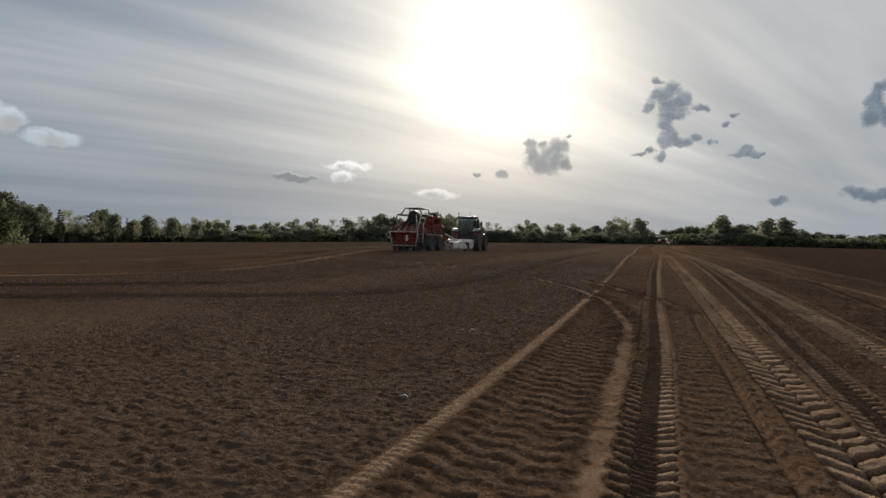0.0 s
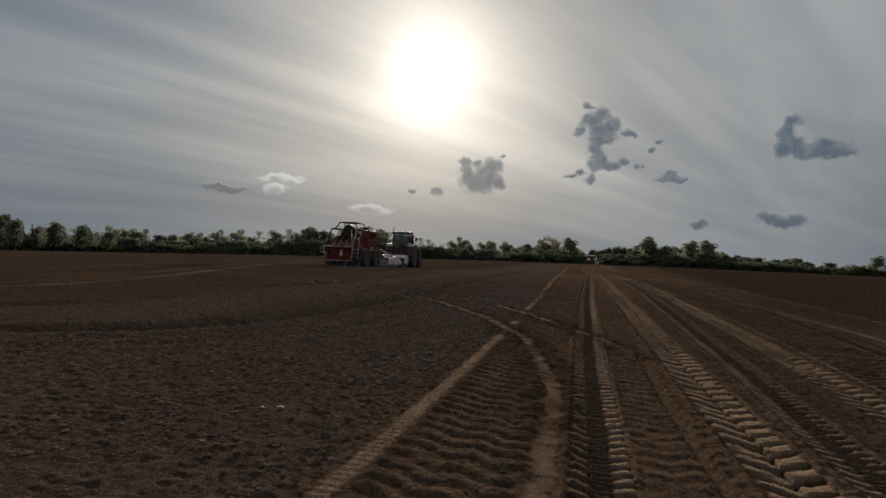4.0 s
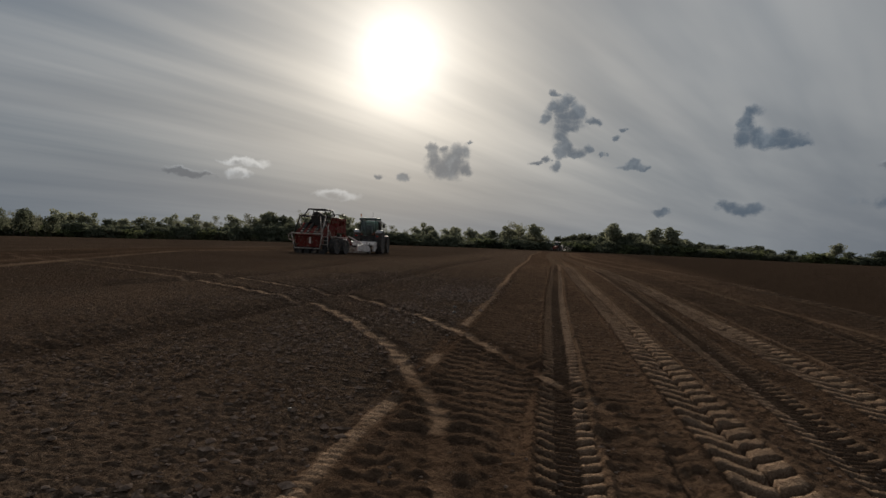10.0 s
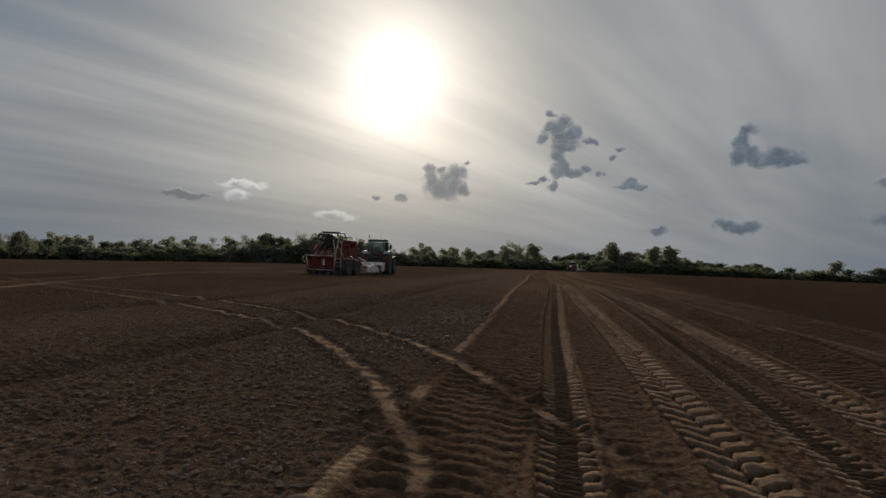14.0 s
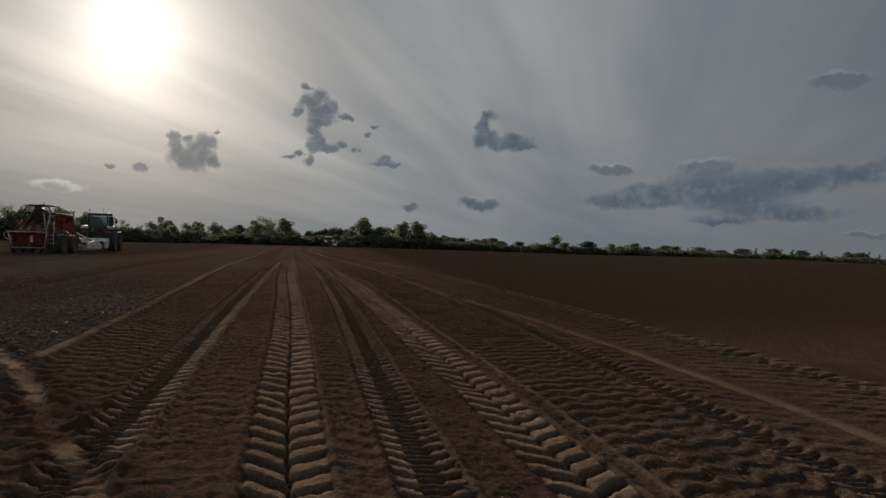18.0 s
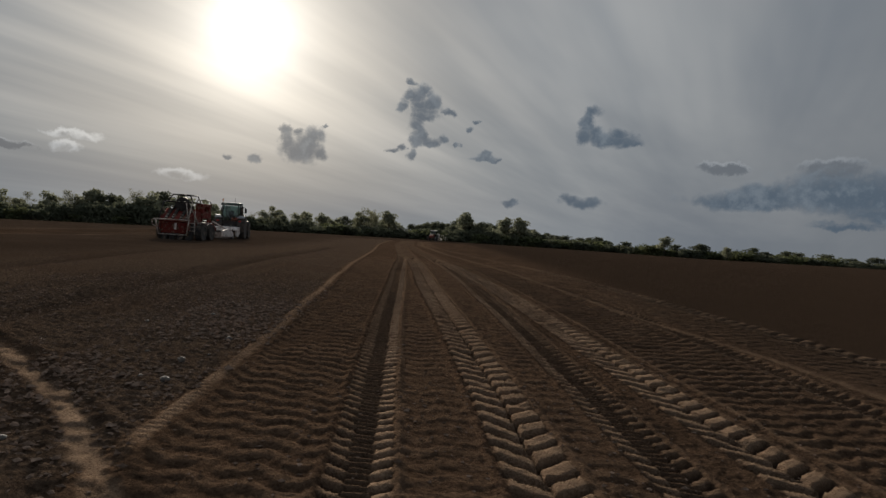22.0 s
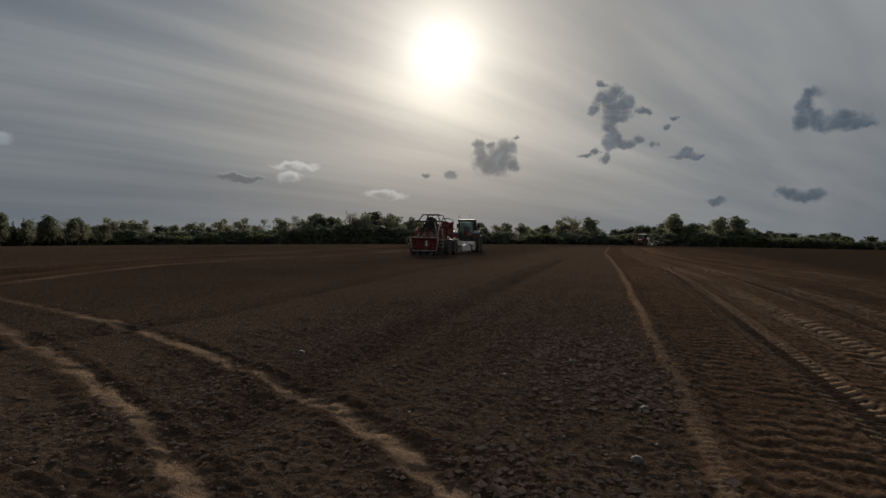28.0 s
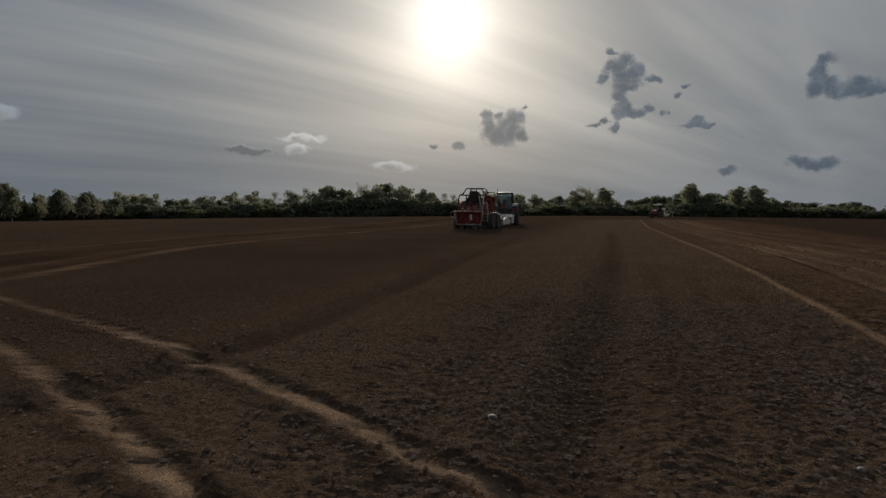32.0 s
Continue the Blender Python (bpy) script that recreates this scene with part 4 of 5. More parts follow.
def branches(rng, height, trunk_r, spread_r, low, limbs):
    """A tapered trunk with limbs and twigs; returns the bmesh and the limb tips."""
    bm = bmesh.new()
    p, tips = Vector((0, 0, -0.3)), []
    n = 6
    pts = [p]
    for i in range(n):
        p = p + Vector((rng.normal() * 0.03 * height / n, rng.normal() * 0.03 * height / n, (height + 0.3) * 0.92 / n))
        pts.append(p)
    for i in range(n):
        tube(bm, pts[i], pts[i + 1], trunk_r * (1 - i / n * 0.85), trunk_r * (1 - (i + 1) / n * 0.85), seg=5)
    for k in range(limbs):
        f = low + (0.95 - low) * (k + rng.random()) / limbs
        i = min(n - 1, int(f * n))
        base = pts[i].lerp(pts[i + 1], f * n - i)
        ang = 2.4 * k + rng.random()
        out = spread_r * (1.15 - 0.75 * abs(f - 0.55) / 0.45) * (0.6 + 0.5 * rng.random())
        mid = base + Vector((math.cos(ang) * out * 0.5, math.sin(ang) * out * 0.5, 0.10 * height * (0.6 + rng.random())))
        tip = base + Vector((math.cos(ang) * out, math.sin(ang) * out, 0.17 * height * (0.6 + rng.random())))
        r = trunk_r * 0.38 * (1.2 - f)
        tube(bm, base, mid, r, r * 0.6, seg=3)
        tube(bm, mid, tip, r * 0.6, r * 0.2, seg=3)
        tips.append(tip)
        for twig in range(3):
            t2 = mid.lerp(tip, rng.random()) + Vector(rng.normal(size=3)) * out * 0.35
            if twig == 0:
                tube(bm, mid.lerp(tip, rng.random() * 0.7), t2, r * 0.3, r * 0.1, seg=3)
            tips.append(t2)
    tips.append(pts[-1] + Vector((0, 0, 0.05 * height)))
    return bm, tips


def make_tree(kind, seed):
    rng = np.random.default_rng(seed)
    h = 10.0
    if kind == "pine":
        t = thing("pine_tree", "tall dark pine with a bare lower trunk", "tree", "far trees")
        bm, _ = branches(rng, h, 0.16, 0.8, 0.45, 6)
        blobs = [((rng.normal() * 0.25, rng.normal() * 0.25, z), 0.35 + 0.95 * (h * 1.02 - z) / h) for z in np.linspace(3.4, 9.8, 9)]
        part("trunk", bm, BARK, t)
        crown = leaf_cloud(rng, blobs, 1300, 0.13, 0.55)
        crown.materials.append(LEAF_PINE)
    elif kind == "alder":
        t = thing("alder_tree", "tall slender half-bare alder with thin dark crown", "tree", "far trees")
        bm, tips = branches(rng, h, 0.12, 1.5, 0.34, 22)
        part("trunk", bm, BARK, t)
        crown = leaf_cloud(rng, [(tuple(p), 0.28 + 0.3 * rng.random()) for p in tips], 1500, 0.06)
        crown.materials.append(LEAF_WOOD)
    elif kind in ("thin", "wood"):
        t = thing("young_leaf_tree", "slender half-bare spring tree with thin new leaves", "tree", "far trees")
        bm, tips = branches(rng, h, 0.13, 1.9, 0.30, 12)
        part("trunk", bm, BARK, t)
        blobs = [(tuple(p), 0.55 + 0.5 * rng.random()) for p in tips]
        crown = leaf_cloud(rng, blobs, 1900 if kind == "wood" else 1500, 0.095 if kind == "wood" else 0.11)
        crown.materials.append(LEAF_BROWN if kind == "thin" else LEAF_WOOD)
    elif kind in ("bush", "thicket", "brush", "willow"):
        if kind in ("bush", "willow"):
            t = thing("bush", "low rounded green bush at the field edge", "bush", "field-edge bushes")
        else:
            t = thing("undergrowth_shrub", "dark dense shrub growing under the trees", "shrub", "undergrowth")
        bm, tips = branches(rng, 3.2, 0.09, 1.9, 0.1, 9)
        part("stem", bm, BARK, t)
        blobs = [(tuple(p), 0.7 + 0.5 * rng.random()) for p in tips] + [((rng.normal() * 1.2, rng.normal() * 1.2, 0.8), 1.0) for _ in range(8)]
        crown = leaf_cloud(rng, blobs, 1500, 0.125) if kind in ("brush", "willow") else leaf_cloud(rng, blobs, 1700, 0.19)
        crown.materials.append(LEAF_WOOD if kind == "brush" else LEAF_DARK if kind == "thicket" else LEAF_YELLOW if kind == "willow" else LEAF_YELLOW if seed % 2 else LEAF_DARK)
    else:
        label = {"round": "broad round-crowned tree in fresh spring leaf", "dark": "dense dark green broadleaf tree of the wood", "fork": "lone high-crowned tree with bare trunk"}[kind]
        t = thing("broadleaf_tree", label, "tree", "far trees")
        low = 0.5 if kind == "fork" else 0.22
        bm, tips = branches(rng, h, 0.2, 3.0 if kind != "fork" else 2.2, low, 13)
        part("trunk", bm, BARK, t)
        blobs = [(tuple(p), 0.95 + 0.75 * rng.random()) for p in tips]
        crown = leaf_cloud(rng, blobs, 2200, 0.25)
        crown.materials.append(LEAF_DARK if kind == "dark" else LEAF_SPRING)
    part("crown", crown, None, t)
    return t


KINDS = {"round": [make_tree("round", s) for s in (1, 2, 3)], "dark": [make_tree("dark", s) for s in (4, 5, 6)], "thin": [make_tree("thin", s) for s in (7, 8)], "wood": [make_tree("wood", s) for s in (21, 22, 23)], "thicket": [make_tree("thicket", s) for s in (24, 25)], "brush": [make_tree("brush", s) for s in (26, 27)], "willow": [make_tree("willow", 28)],
         "fork": [make_tree("fork", 9)], "pine": [make_tree("pine", s) for s in (10, 11)], "alder": [make_tree("alder", s) for s in (31, 32, 33)], "bush": [make_tree("bush", s) for s in (12, 13, 14)]}
USED = set()


def plant(kind, az, dist, height, rng, wide=1.0, eye=(-1.0, 12.0)):
    x, y = eye[0] + dist * math.sin(radians(az)), eye[1] + dist * math.cos(radians(az))
    pool = KINDS[kind]
    src = pool[int(rng.integers(len(pool)))]
    s = height / (3.6 if kind in ("bush", "thicket", "brush", "willow") else 9.6)
    m = pose(x, y, float(lay(x, y)) + 0.12 * 0 - 0.1, 0, 0, float(rng.random() * 360))
    ob = src if src not in USED else copy_thing(src, m)
    USED.add(src)
    ob.matrix_basis = m
    ob.scale = (s * wide, s * wide, s)
    return ob


def skyline(az, table):
    return float(np.interp(az, [a for a, _ in table], [h for _, h in table]))


# height of the skyline above the field's edge, in degrees, by azimuth
TOPS = [(-100, 8.0), (-82, 8.3), (-78, 8.3), (-74, 6.9), (-69, 7.3), (-65, 6.4), (-61, 5.2), (-58.3, 3.7), (-55, 3.0), (-50, 2.2), (-44, 1.75), (-41, 1.7), (-37, 1.5), (-28, 1.9), (-24, 2.45), (-20, 2.2), (-16, 1.8), (-12.6, 1.7),
        (-9, 1.6), (-6.5, 1.2), (-4.7, 1.9), (-2.6, 1.6), (-1.5, 0.9), (-0.5, 1.3), (4, 1.75), (8, 1.5), (12, 1.1), (16, 0.95), (25, 0.8), (36, 0.95), (42, 1.0), (52, 0.9), (70, 0.9)]


def build_woods():
    rng = np.random.default_rng(42)
    # near wood on the west side
    for k in range(135):
        az = -100 + 42.0 * (k + rng.random()) / 135
        deg = skyline(az, TOPS)
        row = rng.random()
        dist = 118 + 45 * row + max(0, az + 75) * 2.2
        height = dist * math.tan(radians(deg)) * (0.72 + 0.3 * rng.random()) * (0.85 + 0.15 * row)
        plant(("alder", "wood", "alder", "alder", "wood")[int(rng.integers(5))], az, dist, height * 1.04, rng, 0.8)
    for k in range(60):
        az = -100 + 43.0 * (k + rng.random()) / 60
        plant("willow" if k % 11 == 4 else "brush", az, 112 + max(0, az + 75) * 2.2 + 4 * rng.random(), 4.4 + 3.2 * rng.random(), rng, 1.1)
    # middle wood
    for k in range(42):
        az = -58 + 16.5 * (k + rng.random()) / 42
        dist = 250 + 60 * rng.random()
        plant(("dark", "thin", "dark", "pine")[int(rng.integers(4))], az, dist, dist * math.tan(radians(skyline(az, TOPS))) * (0.8 + 0.25 * rng.random()), rng, 0.95)
    # tree row behind the far headland
    for k in range(64):
        az = -43 + 42.0 * (k + rng.random()) / 64
        dist = 330 + 20 * rng.random()
        plant(("round", "round", "thin", "round", "dark")[int(rng.integers(5))], az, dist, dist * math.tan(radians(skyline(az, TOPS))) * (0.72 + 0.32 * rng.random()), rng, 1.05)
    # dark copse
    for k in range(52):
        az = -0.6 + 17.0 * (k + rng.random()) / 52
        dist = 325 + 40 * rng.random()
        plant("dark", az, dist, dist * math.tan(radians(skyline(az, TOPS))) * (0.72 + 0.25 * rng.random()), rng, 1.2)
    for az, deg, kind in ((4.1, 2.15, "fork"), (7.4, 1.95, "fork"), (8.8, 2.0, "fork"), (20.6, 1.35, "fork"), (-4.7, 2.15, "thin"), (-3.9, 2.0, "thin"), (-2.5, 1.9, "fork"), (25.3, 0.95, "round")):
        plant(kind, az, 330, 330 * math.tan(radians(deg)), rng, 1.15)
    # low far hedge and wood towards the east
    for k in range(60):
        az = 15 + 50.0 * (k + rng.random()) / 60
        dist = 420 + 30 * rng.random() if az > 28 else 345
        plant(("dark", "dark", "pine")[int(rng.integers(3))], az, dist, dist * math.tan(radians(skyline(az, TOPS))) * (0.6 + 0.4 * rng.random()) + 1, rng, 1.7)
    for k in range(170):
        az = -60 + 114.0 * (k + rng.random()) / 170
        plant("bush", az, (310 if az < 15 else 335) + 10 * rng.random(), 2.8 + 1.8 * rng.random(), rng, 2.0)
    # dense undergrowth in front of the far row and the copse
    for k in range(230):
        az = -58 + 76.0 * (k + rng.random()) / 230
        dist = 314 + 14 * rng.random()
        plant("thicket", az, dist, dist * math.tan(radians(skyline(az, TOPS))) * (0.50 + 0.12 * rng.random()) * (0.72 if -9 < az < -0.8 else 1.0), rng, 1.15)


build_woods()

# ---- wheels ----
def tyre_mesh(radius, width, lug=0.04, bars=18, inner=0.58):
    bm = bmesh.new()
    w, r = width / 2, radius - lug
    lathe(bm, [(radius * inner, -w * 0.8), (r * 0.82, -w), (r * 0.95, -w * 0.97), (r, -w * 0.8), (r * 1.005, 0), (r, w * 0.8), (r * 0.95, w * 0.97), (r * 0.82, w), (radius * inner, w * 0.8)], 36)
    for k in range(bars):
        for side in (-1, 1):
            a = 2 * math.pi * (k + (0.5 if side > 0 else 0)) / bars
            m = Matrix.Rotation(a, 4, "X") @ Matrix.Translation((side * w * 0.5, 0, r + lug * 0.35)) @ Matrix.Rotation(side * 0.75, 4, "Z")
            bmesh.ops.create_cube(bm, size=1.0, matrix=m @ Matrix.Diagonal((width * 0.58, radius * 0.075, lug * 1.5, 1)))
    return mesh_of("tyre", bm, RUBBER)


def rim_mesh(radius, width, mat, inner=0.6):
    bm = bmesh.new()
    w, r = width / 2, radius * inner
    lathe(bm, [(r, -w * 0.75), (r * 1.02, -w * 0.8), (r * 0.86, -w * 0.7), (r * 0.8, -w * 0.2), (r * 0.35, -w * 0.1), (r * 0.3, w * 0.5), (r * 0.22, w * 0.6), (r * 0.22, w * 0.75), (r * 0.3, w * 0.75),
               (r * 0.36, w * 0.5), (r * 0.78, w * 0.55), (r * 0.88, w * 0.75), (r * 1.02, w * 0.8), (r, w * 0.75)], 28)
    for k in range(8):
        a = 2 * math.pi * k / 8
        bmesh.ops.create_cone(bm, cap_ends=True, segments=6, radius1=r * 0.05, radius2=r * 0.05, depth=0.05, matrix=Matrix.Translation((w * 0.55, r * 0.55 * math.cos(a), r * 0.55 * math.sin(a))) @ Matrix.Rotation(math.pi / 2, 4, "Y"))
    return mesh_of("rim", bm, mat, True)


ROLLING = []


def wheel(parent, tyre, rim, x, y, radius, rolls=True):
    hub = part("wheel", tyre, None, parent, "dusty black rubber tyre with worn lugs", at=pose(x, y, radius - 0.03))
    part("rim", rim, None, hub, "dusty steel wheel rim", at=pose(0, 0, 0, 0, 0, 0 if x > 0 else 180))
    if rolls:
        ROLLING.append((hub, x, y, radius))
    return hub


# ---- potato planter ----
def build_planter():
    t = thing("potato_planter", "red potato planter with steel cage and tandem wheels, dusty", "planter")
    tyre, rim = tyre_mesh(0.66, 0.56, 0.035, 16), rim_mesh(0.66, 0.56, RIM)
    for x in (-1.5, 1.5):
        for y in (1.55, 3.35):
            wheel(t, tyre, rim, x, y, 0.66)
    part("axle_beam", box(box(bmesh.new(), -1.3, 1.3, 1.45, 1.65, 0.55, 0.75), -1.3, 1.3, 3.25, 3.45, 0.55, 0.75), DARK, t)
    for x in (-0.8, 0.8):
        part("chassis_rail", box(bmesh.new(), x - 0.08, x + 0.08, 0.3, 6.0, 0.72, 0.95), RED, t)
    # seed hopper: steep rear wall, open top, sloping flanks
    part("hopper_rear_wall", prism(bmesh.new(), [(0.28, 0.55), (0.34, 0.50), (0.34, 1.42), (0.12, 1.48), (0.06, 1.44), (0.26, 1.36)], -1.12, 0.92, 0.01), RED, t, "dusty red rear hopper wall")
    for k in range(4):
        part("wall_rib", box(bmesh.new(), -0.95 + 0.55 * k, -0.90 + 0.55 * k, 0.20, 0.30, 0.62, 1.36, 0.01), RED, t)
    part("white_mark", box(bmesh.new(), -0.06, 0.10, 0.236, 0.262, 0.80, 1.28, 0.004), WHITE, t, "worn white mark on the red wall")
    part("hopper_slope", prism(bmesh.new(), [(0.10, 1.46), (0.16, 1.42), (1.55, 2.28), (1.50, 2.36)], -1.15, 1.0, 0.01), RED, t)
    for x in (-1.2, 0.98):
        part("hopper_flank", prism(bmesh.new(), [(0.14, 0.75), (2.6, 0.85), (2.9, 2.2), (1.6, 2.35), (0.1, 1.5)], x, x + 0.05, 0.008), RED, t)
    # pale rear guard frame
    guard = bmesh.new()
    rail(guard, [(-1.45, -0.1, 1.55), (1.25, -0.1, 1.55)], 0.045)
    rail(guard, [(-1.12, -0.12, 0.42), (0.98, -0.12, 0.42)], 0.04)
    rail(guard, [(-1.40, -0.1, 1.5), (-1.12, -0.12, 0.42)], 0.045)
    rail(guard, [(1.18, -0.1, 1.55), (1.02, -0.12, 0.42)], 0.045)
    part("rear_guard", guard, STEEL, t, "pale dusty tubular rear guard", True)
    loop = rail(bmesh.new(), [(-1.45, -0.1, 1.55), (-1.72, 0.0, 1.42), (-1.72, 0.1, 1.1), (-1.5, 0.15, 0.98), (-1.3, 0.2, 1.0)], 0.035)
    part("side_hoop", loop, STEEL, t, "", True)
    for z in (0.75, 1.05, 1.35):
        part("ladder_rung", tube(bmesh.new(), (1.18, -0.05, z), (1.5, 0.25, z), 0.025), STEEL, t, "", True)
    part("ladder_side", rail(bmesh.new(), [(1.5, 0.25, 0.5), (1.5, 0.25, 1.5), (1.35, 0.6, 2.3)], 0.035), STEEL, t, "", True)
    # cage over the hopper
    for x in (-1.22, 1.08):
        part("cage_stay", rail(bmesh.new(), [(x, 0.0, 1.5), (x * 0.96, 0.75, 2.95), (x * 0.75, 1.05, 3.05)], 0.05), DARK if x < 0 else STEEL, t, "", True)
        part("cage_rail", rail(bmesh.new(), [(x * 0.96, 0.75, 2.95), (x * 0.96, 2.9, 2.95)], 0.045), DARK, t, "", True)
        part("cage_post", rail(bmesh.new(), [(x * 0.96, 2.9, 2.95), (x * 0.96, 2.9, 1.2)], 0.045), DARK, t, "", True)
        part("cage_brace", rail(bmesh.new(), [(x * 0.97, 0.5, 2.45), (x * 0.96, 1.9, 1.6)], 0.035), STEEL, t, "", True)
    for y, z in ((0.75, 2.95), (2.9, 2.95)):
        part("cage_crossbar", rail(bmesh.new(), [(-1.17, y, z), (1.04, y, z)], 0.045), DARK, t, "", True)
    top = rail(bmesh.new(), [(-1.0, 1.0, 2.95), (-0.62, 1.1, 3.52), (0.72, 1.1, 3.52), (0.98, 1.0, 2.95)], 0.05)
    rail(top, [(-0.62, 1.1, 3.52), (-0.62, 2.6, 3.52), (0.72, 2.6, 3.52), (0.72, 1.1, 3.52)], 0.045)
    rail(top, [(-0.62, 2.6, 3.52), (-0.9, 2.8, 2.95)], 0.045)
    rail(top, [(0.72, 2.6, 3.52), (0.95, 2.8, 2.95)], 0.045)
    for x in (-0.2, 0.28):
        rail(top, [(x, 1.1, 3.52), (x, 1.05, 2.98)], 0.035)
    part("top_guard_rail", top, DARK, t, "dark tubular top guard rail", True)
    # fan with its housing
    fan = bmesh.new()
    lathe(fan, [(0.30, -0.2), (0.50, -0.22), (0.56, -0.18), (0.56, 0.18), (0.50, 0.22), (0.30, 0.2)], 28)
    bmesh.ops.rotate(fan, verts=fan.verts, matrix=Matrix.Rotation(math.radians(70), 3, "Z"))
    housing = part("fan_housing", fan, DARK, t, "round dark fan housing", True, pose(0.02, 1.45, 2.78))
    blades = bmesh.new()
    for k in range(6):
        box(blades, -0.03, 0.03, 0.05, 0.46, -0.07, 0.07, 0.0, Matrix.Rotation(math.radians(70), 4, "Z") @ Matrix.Rotation(k * math.pi / 3, 4, "X"))
    part("fan_blades", blades, STEEL, housing)
    duct = rail(bmesh.new(), [(-0.5, 1.5, 2.7), (-0.75, 1.6, 2.35), (-0.6, 1.8, 1.9)], 0.11, 10)
    part("air_duct", duct, DARK, t, "", True)
    part("gear_box", box(bmesh.new(), -0.55, 0.5, 1.7, 2.5, 2.0, 2.75, 0.06), DARK, t)
    # cup belts up the sloping floor, and a grating beside them
    for x in (-0.92, -0.42, 0.22, 0.62):
        belt = part("cup_belt", prism(bmesh.new(), [(0.2, 1.50), (0.24, 1.47), (1.46, 2.24), (1.42, 2.44), (1.30, 2.44)], x, x + 0.24, 0.012), DARK, t, "dark upright cup belt")
        for k in range(4):
            part("seed_cup", box(bmesh.new(), x + 0.03, x + 0.21, 0.42 + 0.26 * k, 0.50 + 0.26 * k, 1.70 + 0.165 * k, 1.80 + 0.165 * k, 0.015), STEEL, belt)
    part("hopper_rim", rail(bmesh.new(), [(-1.2, 0.08, 1.52), (-1.2, 1.55, 2.4), (1.03, 1.55, 2.4), (1.03, 0.08, 1.52)], 0.04), RED, t, "", True)
    part("cage_diagonal", rail(bmesh.new(), [(1.03, 0.1, 1.55), (0.55, 0.8, 2.95)], 0.04), STEEL, t, "", True)
    # red bin on the right flank with a cut-out
    bin_ = bmesh.new()
    box(bin_, 0.55, 1.15, 2.7, 4.6, 1.75, 2.32, 0.03)
    box(bin_, 0.55, 1.15, 2.7, 4.6, 2.72, 2.95, 0.03)
    for y0, y1 in ((2.7, 3.1), (4.2, 4.6)):
        box(bin_, 0.57, 1.13, y0, y1, 2.28, 2.76, 0.02)
    part("side_bin", bin_, RED, t, "red side bin with an opening")
    part("bin_rail", rail(bmesh.new(), [(0.6, 2.75, 2.95), (0.6, 2.95, 3.22), (1.1, 3.0, 3.22), (1.1, 4.4, 3.22), (1.1, 4.6, 2.95)], 0.035), DARK, t, "", True)
    part("left_bin", box(bmesh.new(), -1.15, -0.5, 2.7, 4.6, 1.7, 2.75, 0.04), RED, t)
    part("platform", box(bmesh.new(), -1.2, 1.2, 2.7, 4.9, 1.35, 1.42, 0.01), STEEL, t)
    for x in (-1.05, 1.05):
        for y in (2.8, 4.7):
            part("bin_leg", box(bmesh.new(), x - 0.05, x + 0.05, y - 0.05, y + 0.05, 0.9, 1.75, 0.01), RED, t)
    hoses = rail(bmesh.new(), [(1.2, 0.9, 1.9), (1.32, 1.1, 1.5), (1.25, 1.5, 1.35), (1.3, 2.3, 1.45)], 0.05, 8)
    rail(hoses, [(1.15, 1.0, 1.75), (1.28, 1.4, 1.25), (1.2, 2.2, 1.3)], 0.04)
    part("hose", hoses, STEEL, t, "pale dusty hoses", True)
    # planting units and ridging bodies under the rear
    for k in range(4):
        x = -0.98 + 0.62 * k
        part("planting_unit", prism(bmesh.new(), [(0.5, 0.12), (1.0, 0.08), (1.15, 0.6), (1.0, 1.3), (0.6, 1.3)], x, x + 0.3, 0.02), DARK, t)
        part("ridging_body", prism(bmesh.new(), [(0.02, 0.0), (0.4, -0.02), (0.5, 0.3), (0.1, 0.35)], x, x + 0.42, 0.02), DARK, t)
    # front arms and drawbar
    for x in (-0.75, 0.75):
        part("lift_arm", prism(bmesh.new(), [(4.8, 1.3), (5.0, 1.75), (6.2, 1.35), (7.0, 0.95), (6.9, 0.75), (6.0, 1.0)], x - 0.06, x + 0.06, 0.015), RED, t)
        part("lift_cylinder", tube(bmesh.new(), (x, 4.6, 1.9), (x, 6.3, 1.2), 0.06), DARK, t, "", True)
    part("cross_frame", box(bmesh.new(), -1.25, 1.25, 5.0, 5.2, 0.8, 1.05, 0.02), RED, t)
    part("valve_block", box(bmesh.new(), -0.3, 0.4, 5.1, 5.7, 1.2, 1.6, 0.05), DARK, t)
    part("drawbar", prism(bmesh.new(), [(5.9, 0.75), (5.9, 0.95), (8.4, 0.9), (8.4, 0.72)], -0.12, 0.12, 0.015), RED, t)
    return t


